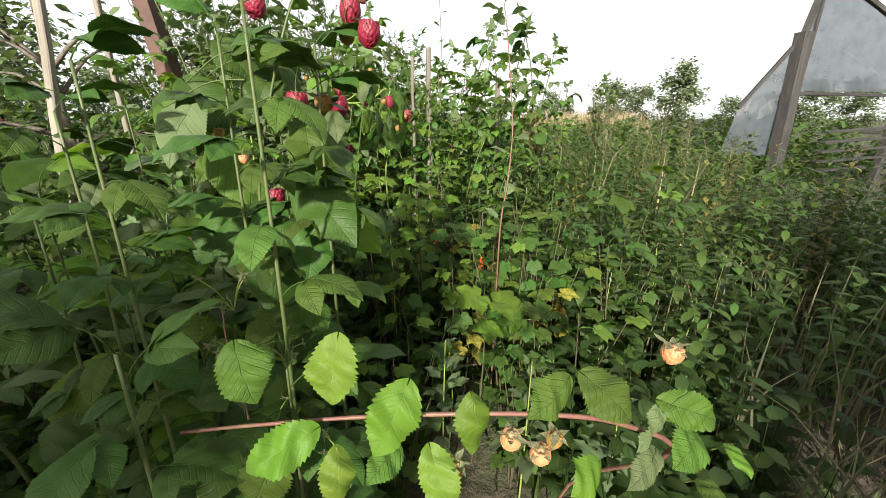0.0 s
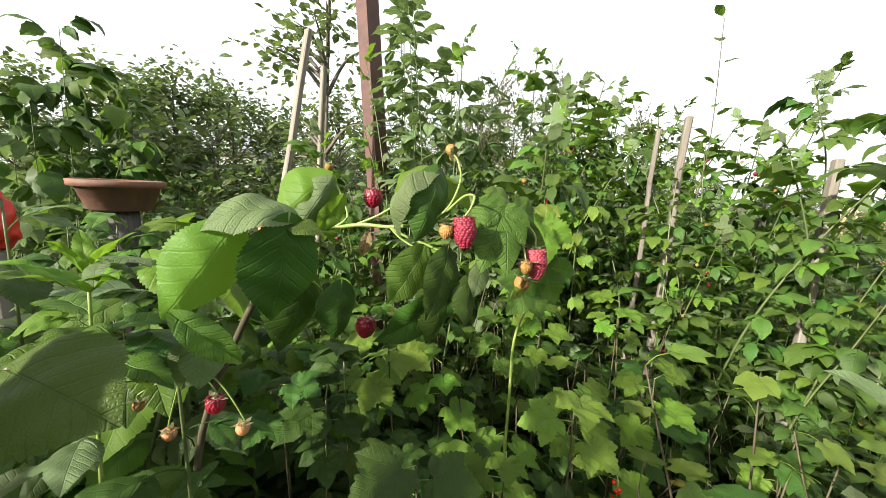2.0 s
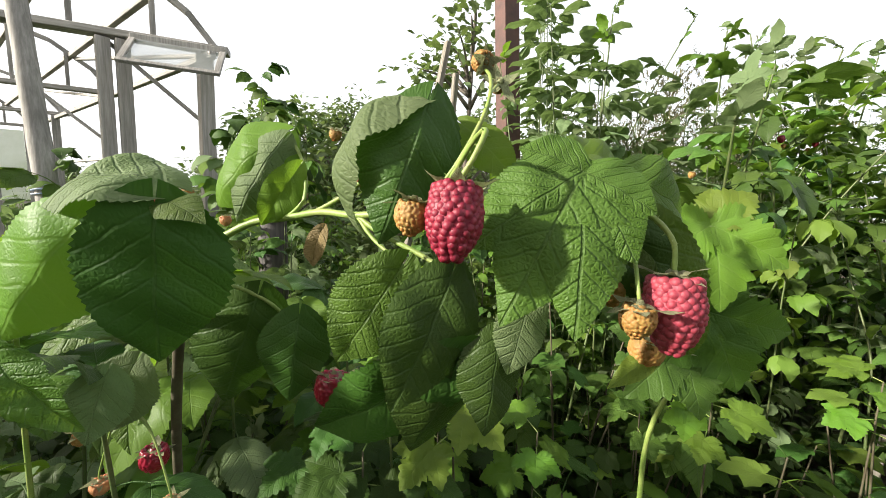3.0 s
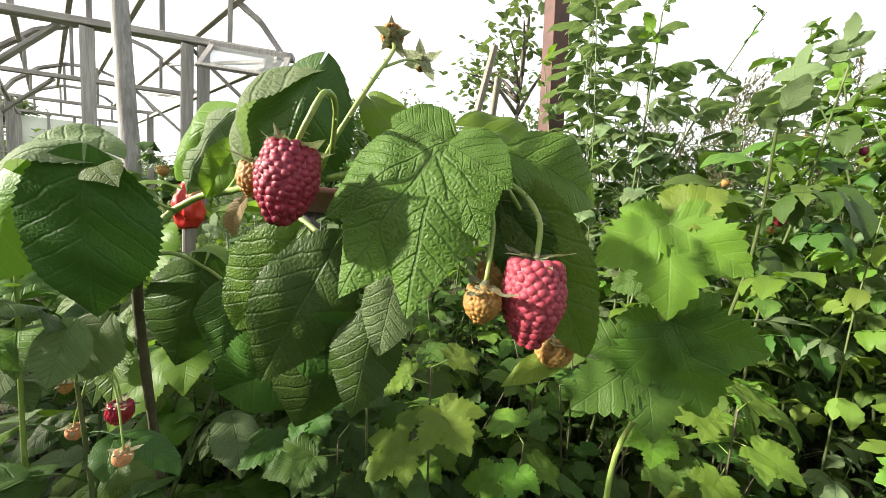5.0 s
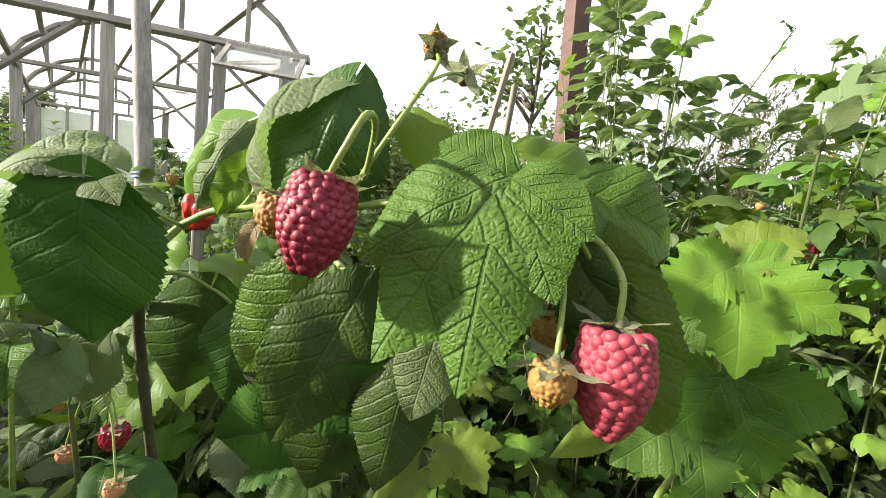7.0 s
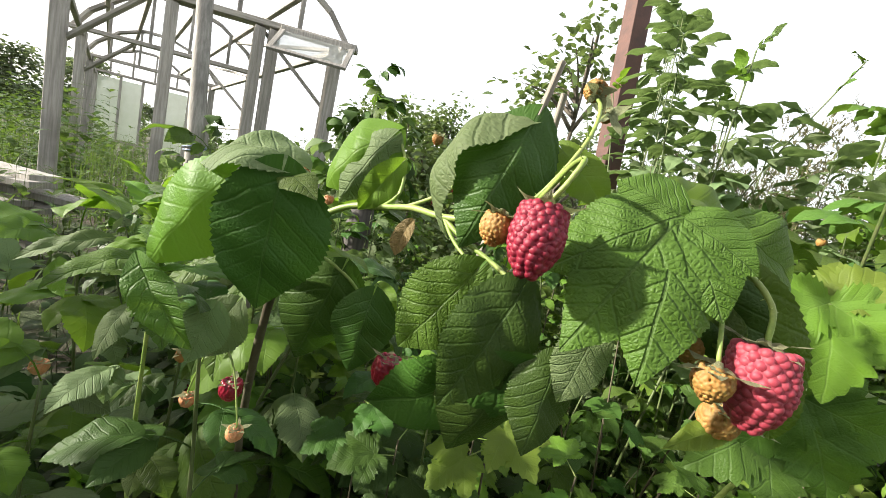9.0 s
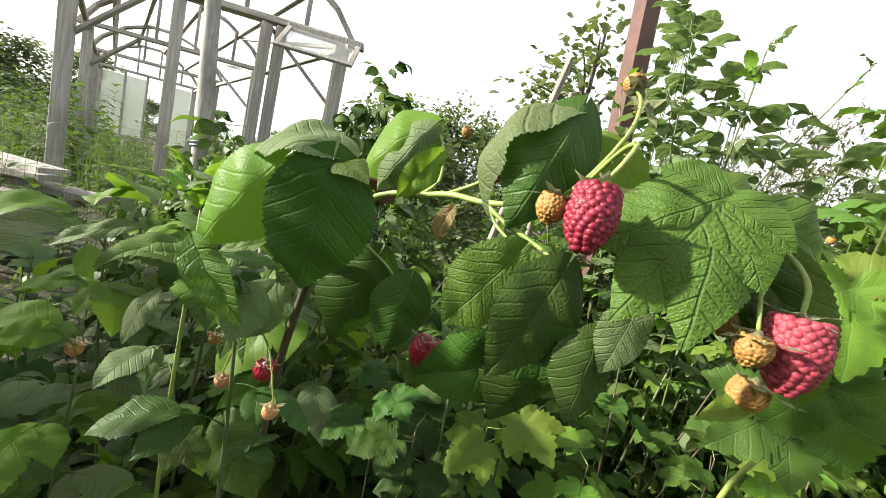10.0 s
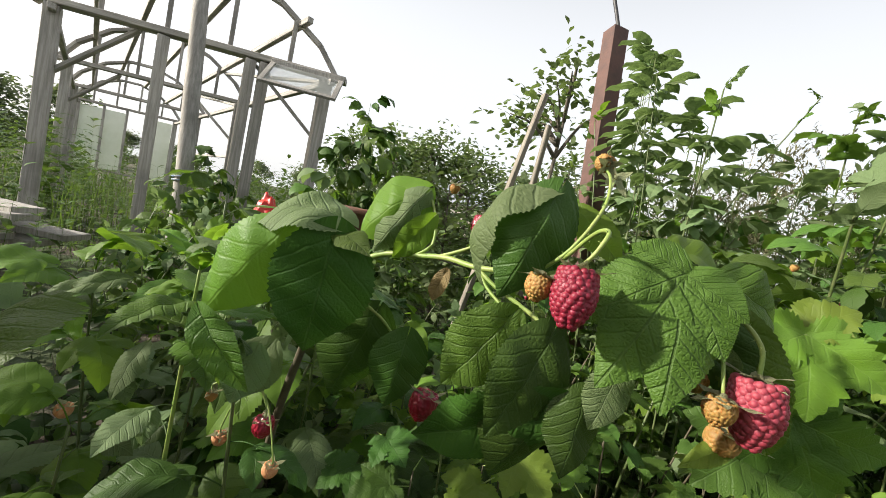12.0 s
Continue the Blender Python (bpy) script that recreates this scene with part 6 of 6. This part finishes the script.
twigs("dead_twigs", "thin dead brown twigs lying and leaning among the stems", 420, -1.4, 0.8, 1.0, 2.3, STEM_BROWN, 51)
twigs("dry_stalks", "pale dry stalks leaning among the canes", 60, -1.6, 1.2, 1.3, 3.4, STEM_DRY, 52)


# a small yellow flower low beside the first cane
def yellow_flower():
    c = thing("flower", (-0.55, 0.72, 0.0), "small yellow flower on a thin green stem", "flower")
    lay_stem(c, [(-0.55, 0.72, -0.02), (-0.56, 0.73, 0.3), (-0.552, 0.728, 0.61)], 0.0016, 0.0009, STEM, sides=5)
    part("blossom", calyx_mesh(LEAF_YELLOW, 0.013, 25.0, 3, 6), c, shift(-0.002, 0.008, 0.612) @ spin("X", 60), "bright yellow petals")


yellow_flower()


# a house with a grey roof far beyond the garden
def far_house():
    c = thing("house", (-27.0, 22.8, 0.0), "far house with a low grey gabled roof", "house")
    part("wall", box(7.0, 5.0, 3.0, 0.02), c, spin("Z", 40) @ shift(0, 0, 1.45), mat=ROOFING)
    bm = bmesh.new()
    v = [bm.verts.new(q) for q in ((-3.8, -2.9, 2.9), (3.8, -2.9, 2.9), (3.8, 2.9, 2.9), (-3.8, 2.9, 2.9), (-3.8, 0, 4.6), (3.8, 0, 4.6))]
    for f in ((0, 1, 5, 4), (2, 3, 4, 5), (0, 4, 3), (1, 2, 5), (3, 2, 1, 0)):
        bm.faces.new([v[i] for i in f])
    part("roof", bm, c, spin("Z", 40), "grey sheet roof", ROOF_GREY)
    for x in (-2.0, 0.0, 2.0):
        part("window", box(0.9, 0.06, 1.1, 0.01), c, spin("Z", 40) @ shift(x, -2.52, 1.5), mat=TARRED)


far_house()


# ---- posts and stakes ----
def iron_post():
    c = thing("iron_post", (-0.98, 2.53, 0.0), "rusty red-brown angle-iron post leaning slightly", "post")
    a, b = Vector((-0.97, 2.525, -0.05)), Vector((-1.228, 2.60, 2.15))
    m, ln = beam_pose(a - c.location, b - c.location, (-0.6, 0.8, 0))
    bm = bmesh.new()
    prof = [(-0.042, -0.036), (0.042, -0.036), (0.042, -0.029), (-0.035, -0.029), (-0.035, 0.042), (-0.042, 0.042)]
    lo = [bm.verts.new((x, y, -ln / 2)) for x, y in prof]
    hi = [bm.verts.new((x, y, ln / 2)) for x, y in prof]
    for k in range(6):
        bm.faces.new((lo[k], lo[(k + 1) % 6], hi[(k + 1) % 6], hi[k]))
    bm.faces.new(lo[::-1])
    bm.faces.new(hi)
    bmesh.ops.bevel(bm, geom=bm.edges[:], offset=0.0012, segments=1, affect="EDGES")
    part("angle_iron", bm, c, m @ spin("Z", 35), mat=RUST)
    p = Pile()
    o = np.array(c.location)
    p.add(tube([np.array(q) - o for q in ((-1.175, 2.62, 1.95), (-1.22, 2.61, 2.14), (-1.27, 2.59, 2.3), (-1.36, 2.56, 2.55))], 0.009, 0.009, 8, 6))
    part("hose", p.mesh("hose", HOSE), c, label="black hose tied to the post")
    return c


iron_post()


def stake(foot, top, r, mat, label, square=True):
    c = thing("stake", foot, label, "stake", "wooden stakes in the patch")
    f, t = Vector(foot), Vector(top)
    n = (t - f).normalized()
    m, ln = beam_pose(-n * 0.1, t - f)
    bm = box(r * 2, r * 1.4, ln, r * 0.25)
    bmesh.ops.subdivide_edges(bm, edges=[e for e in bm.edges if abs((e.verts[0].co - e.verts[1].co).z) > ln * 0.5], cuts=6)
    for v in bm.verts:
        v.co.x += r * 0.5 * noise.noise(Vector((v.co.z * 3, foot[0], foot[1])))
        v.co.y += r * 0.5 * noise.noise(Vector((v.co.z * 3, foot[1], 5.0)))
    part("pole", bm, c, m, mat=mat)
    return c


stake((-1.62, 2.22, 0.0), (-1.495, 2.507, 1.849), 0.021, WOOD_STAKE, "thin pale leaning wooden stick")
stake((0.59, 2.25, 0.0), (0.602, 2.304, 1.240), 0.016, WOOD_STAKE, "pale weathered wooden stake among the canes")
stake((0.23, 2.50, 0.0), (0.245, 2.526, 1.409), 0.017, WOOD_STAKE, "pale weathered wooden stake among the canes")
stake((0.15, 2.58, 0.0), (0.164, 2.606, 1.375), 0.012, WOOD_STAKE, "pale weathered wooden stake among the canes")
stake((-1.27, 2.25, 0.0), (-1.238, 2.286, 1.59), 0.014, WOOD_STAKE, "thin pale leaning wooden stick")
stake((0.95, 3.6, 0.0), (0.97, 3.65, 1.15), 0.02, WOOD_STAKE, "pale weathered wooden stake among the canes")


# ---- the derelict greenhouse frame ----
EX, EY, GO = Vector((0.451, 0.8925, 0)), Vector((-0.8925, 0.451, 0)), Vector((-4.18, 1.06, 0))
ALONG = Vector((-0.992, -0.125, 0))


def greenhouse():
    c = thing("greenhouse", GO, "derelict greenhouse frame of weathered grey timber with most film gone", "greenhouse")
    def at(a, b, z):
        return EX * a + ALONG * b + Vector((0, 0, z))
    arch = [(-1.22, 2.08), (-1.0, 2.36), (-0.62, 2.63), (-0.2, 2.77), (0.2, 2.77), (0.62, 2.63), (1.0, 2.36), (1.22, 2.08)]
    def arch_z(a):
        for (a0, z0), (a1, z1) in zip(arch, arch[1:]):
            if a0 <= a <= a1:
                return z0 + (z1 - z0) * (a - a0) / (a1 - a0)
        return 2.1
    for i, b in enumerate((0.0, 2.8, 5.6, 8.4)):
        for a in (-1.075, 1.075):
            beam("post", c, at(a, b, -0.05), at(a, b, 2.12), 0.1, 0.1, WOOD_GREY)
        beam("tie_beam", c, at(-1.25, b, 2.15), at(1.25, b, 2.15), 0.12 if i == 0 else 0.09, 0.05, WOOD_GREY)
        for (a0, z0), (a1, z1) in zip(arch, arch[1:]):
            beam("rafter", c, at(a0, b + 0.06, z0 + 0.05), at(a1, b + 0.06, z1 + 0.05), 0.07, 0.045, WOOD_GREY)
        for a in (-0.75, -0.25, 0.25, 0.75):
            beam("strut", c, at(a, b + 0.03, 2.18), at(a, b + 0.03, arch_z(a) + 0.03), 0.035, 0.03, WOOD_GREY)
    for a, z in ((-1.075, 2.06), (1.075, 2.06), (-0.8, 2.52), (0.8, 2.52), (-0.3, 2.79), (0.3, 2.79)):
        beam("purlin", c, at(a, -0.15, z + 0.02), at(a, 8.55, z + 0.02), 0.05, 0.05, WOOD_GREY)
    for b0, b1 in ((0.0, 2.8), (2.8, 5.6)):
        beam("brace", c, at(1.05, b0 + 0.05, 1.6), at(0.45, b0 + 0.05, 2.12), 0.05, 0.03, WOOD_GREY)
        beam("brace", c, at(-1.05, b0 + 0.05, 1.6), at(-0.45, b0 + 0.05, 2.12), 0.05, 0.03, WOOD_GREY)
        beam("brace", c, at(1.1, b0, 2.1), at(0.85, b1, 2.5), 0.04, 0.03, WOOD_GREY)
    for a in (0.42, 0.54, -0.27):
        beam("door_post", c, at(a, -0.02, -0.05), at(a, -0.02, 2.11), 0.085, 0.08, WOOD_GREY)
    beam("rail", c, at(-1.075, 8.4, 0.55), at(1.075, 8.4, 0.55), 0.06, 0.04, WOOD_GREY)
    beam("rail", c, at(1.075, 2.8, 1.35), at(1.075, 5.6, 1.35), 0.05, 0.03, WOOD_GREY)
    for a in (-0.5, 0.0, 0.5):
        beam("strut", c, at(a, 8.4, 0.55), at(a, 8.4, 2.12), 0.05, 0.04, WOOD_GREY)
    for a0, a1 in ((-1.02, -0.53), (-0.47, -0.03), (0.53, 1.02)):
        part("film_panel", box(a1 - a0, 0.004, 1.45, 0), c, Matrix.Translation(at((a0 + a1) / 2, 8.45, 1.32)) @ Matrix((EX, EY, Vector((0, 0, 1)))).transposed().to_4x4(), "milky plastic film in the end wall", FILM_WALL)
    # the open vent at the front
    v = part("vent", box(0.62, 0.03, 0.05), c, Matrix.Translation(at(0.88, -0.09, 2.13)) @ Matrix((EX, EY, Vector((0, 0, 1)))).transposed().to_4x4(), "open hinged vent with torn film", WOOD_GREY)
    tilt = spin("X", -48)
    part("frame_strip", box(0.62, 0.025, 0.04), v, tilt @ shift(0, 0, -0.36), mat=WOOD_GREY)
    for x in (-0.29, 0.29):
        part("frame_strip", box(0.04, 0.025, 0.32), v, tilt @ shift(x, 0, -0.185), mat=WOOD_GREY)
    part("film", box(0.54, 0.003, 0.32, 0), v, tilt @ shift(0, 0, -0.185), mat=FILM)
    return c


greenhouse()


def wired_post():
    c = thing("fence_post", (-3.35, 1.09, 0.0), "pale round grey post bound with blue wire", "post")
    p = Pile()
    p.add(tube([(0.02, 0, -0.05), (0.0, 0.0, 0.8), (-0.1, -0.03, 1.5), (-0.24, -0.07, 2.35)], 0.062, 0.05, 10, 6, 0.03))
    part("pole", p.mesh("pole", WOOD_GREY), c)
    for k in range(3):
        ring = Pile()
        z = 0.98 + 0.018 * k
        ring.add(tube([(0.068 * math.cos(a) - 0.02, 0.068 * math.sin(a) - 0.005, z + 0.01 * math.sin(a + k)) for a in np.linspace(0, 6.283, 13)], 0.005, 0.005, 5, 1))
        part("wire", ring.mesh("wire", WIRE), c, label="blue-grey wire wound round the post")
    return c


wired_post()

# a stack of old planks
rng = random.Random(31)
for k in range(11):
    lay = k // 3
    z = 0.02 + 0.05 + lay * 0.16 + (k % 3) * 0.045
    ln = rng.uniform(0.8, 1.25)
    mid = Vector((-3.75, -0.02, z)) + EY * rng.uniform(-0.1, 0.1) + EX * rng.uniform(-0.12, 0.12)
    c = thing("plank", (mid.x, mid.y, z - 0.02), "weathered grey plank in a loose stack", "plank", "stacked planks")
    part("board", box(ln, rng.uniform(0.12, 0.2), 0.04, 0.003), c, spin("Z", 51 + rng.uniform(-9, 9)) @ spin("Y", rng.uniform(-3, 3)) @ shift(0, 0, 0.02), mat=WOOD_GREY)


def pot_on_stump():
    c = thing("stump", (-1.539, 1.634, 0.0), "old dark round post carrying a clay bowl", "post")
    p = Pile()
    p.add(tube([(0, 0, -0.05), (0.01, 0, 0.45), (0, 0, 0.96)], 0.055, 0.05, 12, 4, 0.02))
    part("pole", p.mesh("pole", WOOD_DARK), c)
    d = thing("clay_pot", (-1.539, 1.634, 0.96), "shallow brown clay bowl standing on a post", "pot")
    prof = [(0.0, 0.0), (0.075, 0.0), (0.085, 0.01), (0.11, 0.15), (0.125, 0.152), (0.127, 0.19), (0.12, 0.195), (0.112, 0.19), (0.108, 0.15), (0.075, 0.02), (0.0, 0.018)]
    n = 28
    v = [(r * math.cos(6.2832 * k / n), r * math.sin(6.2832 * k / n), 0.5 * z) for r, z in prof for k in range(n)]
    f = [(i * n + k, i * n + (k + 1) % n, (i + 1) * n + (k + 1) % n, (i + 1) * n + k) for i in range(len(prof) - 1) for k in range(n)]
    part("bowl", make_mesh("bowl", v, f, TERRACOTTA), d)


pot_on_stump()


def red_bag():
    c = thing("plastic_bag", (-1.14, 1.20, 0.0), "crumpled red plastic bag pulled over a short stake", "bag")
    part("stick", box(0.025, 0.025, 0.96), c, shift(0, 0, 0.45), mat=WOOD_STAKE)
    bm = bmesh.new()
    bmesh.ops.create_icosphere(bm, subdivisions=4, radius=1.0)
    for v in bm.verts:
        d = v.co.normalized()
        q = 1 + 0.28 * noise.noise(d * 2.3) + 0.12 * noise.noise(d * 6)
        taper = 1.0 - 0.25 * d.z
        v.co = Vector((d.x * 0.06 * q * taper, d.y * 0.05 * q * taper, d.z * 0.1 * q))
    for f in bm.faces:
        f.smooth = True
    part("bag", bm, c, shift(0, 0, 0.985) @ Matrix.Scale(0.6, 4), "crumpled shiny red plastic", RED_PLASTIC)
    return c


red_bag()


# ---- the film greenhouse beyond the path ----
def film_house():
    c = thing("polytunnel", (6.2, 5.4, 0.0), "greenhouse with a dark timber post and torn grey film", "greenhouse")
    o = c.location
    def at(x, y, z):
        return Vector((x + 0.44, y - 1.09, z + -0.23)) - o
    beam("post", c, at(5.80, 5.30, -0.05), at(5.80, 5.45, 2.4), 0.17, 0.15, TARRED)
    beam("rafter", c, at(5.80, 5.45, 2.36), at(6.45, 5.75, 3.3), 0.08, 0.07, TARRED)
    beam("rafter", c, at(6.45, 5.75, 3.3), at(8.2, 5.3, 2.4), 0.07, 0.06, TARRED)
    beam("rafter", c, at(5.80, 5.45, 2.36), at(5.3, 5.75, 1.4), 0.05, 0.05, TARRED)
    beam("post", c, at(8.2, 5.25, -0.05), at(8.2, 5.3, 2.4), 0.1, 0.1, TARRED)
    beam("post", c, at(6.3, 5.6, -0.05), at(6.3, 5.65, 3.1), 0.05, 0.04, TARRED)
    beam("rail", c, at(5.80, 5.4, 1.6), at(8.2, 5.3, 1.6), 0.05, 0.05, TARRED)
    def sheet(pts, label):
        bm = bmesh.new()
        lo = [bm.verts.new(at(*q)) for q in pts]
        f = bm.faces.new(lo)
        bmesh.ops.subdivide_edges(bm, edges=bm.edges[:], cuts=6, use_grid_fill=True)
        for v in bm.verts:
            v.co += Vector((0.02, 0.03, 0.0)) * noise.noise(v.co * 4)
        bmesh.ops.solidify(bm, geom=bm.faces[:], thickness=0.002)
        part("film", bm, c, None, label, FILM_GREY)
    sheet([(5.84, 5.47, 1.62), (5.84, 5.47, 2.38), (6.27, 5.66, 2.98), (6.27, 5.62, 1.62)], "cloudy grey film")
    sheet([(6.34, 5.62, 1.65), (6.34, 5.66, 3.1), (6.5, 5.72, 3.2), (8.15, 5.3, 2.35), (8.15, 5.28, 1.65)], "cloudy grey film")
    sheet([(5.76, 5.47, 0.7), (5.76, 5.47, 2.3), (5.32, 5.76, 1.4), (5.2, 5.8, 0.7)], "cloudy grey film")
    for k in range(5):
        beam("board", c, at(6.1, 5.0, 0.5 + 0.14 * k), at(7.8, 4.8, 0.58 + 0.14 * k), 0.1, 0.03, TARRED)
    return c


film_house()
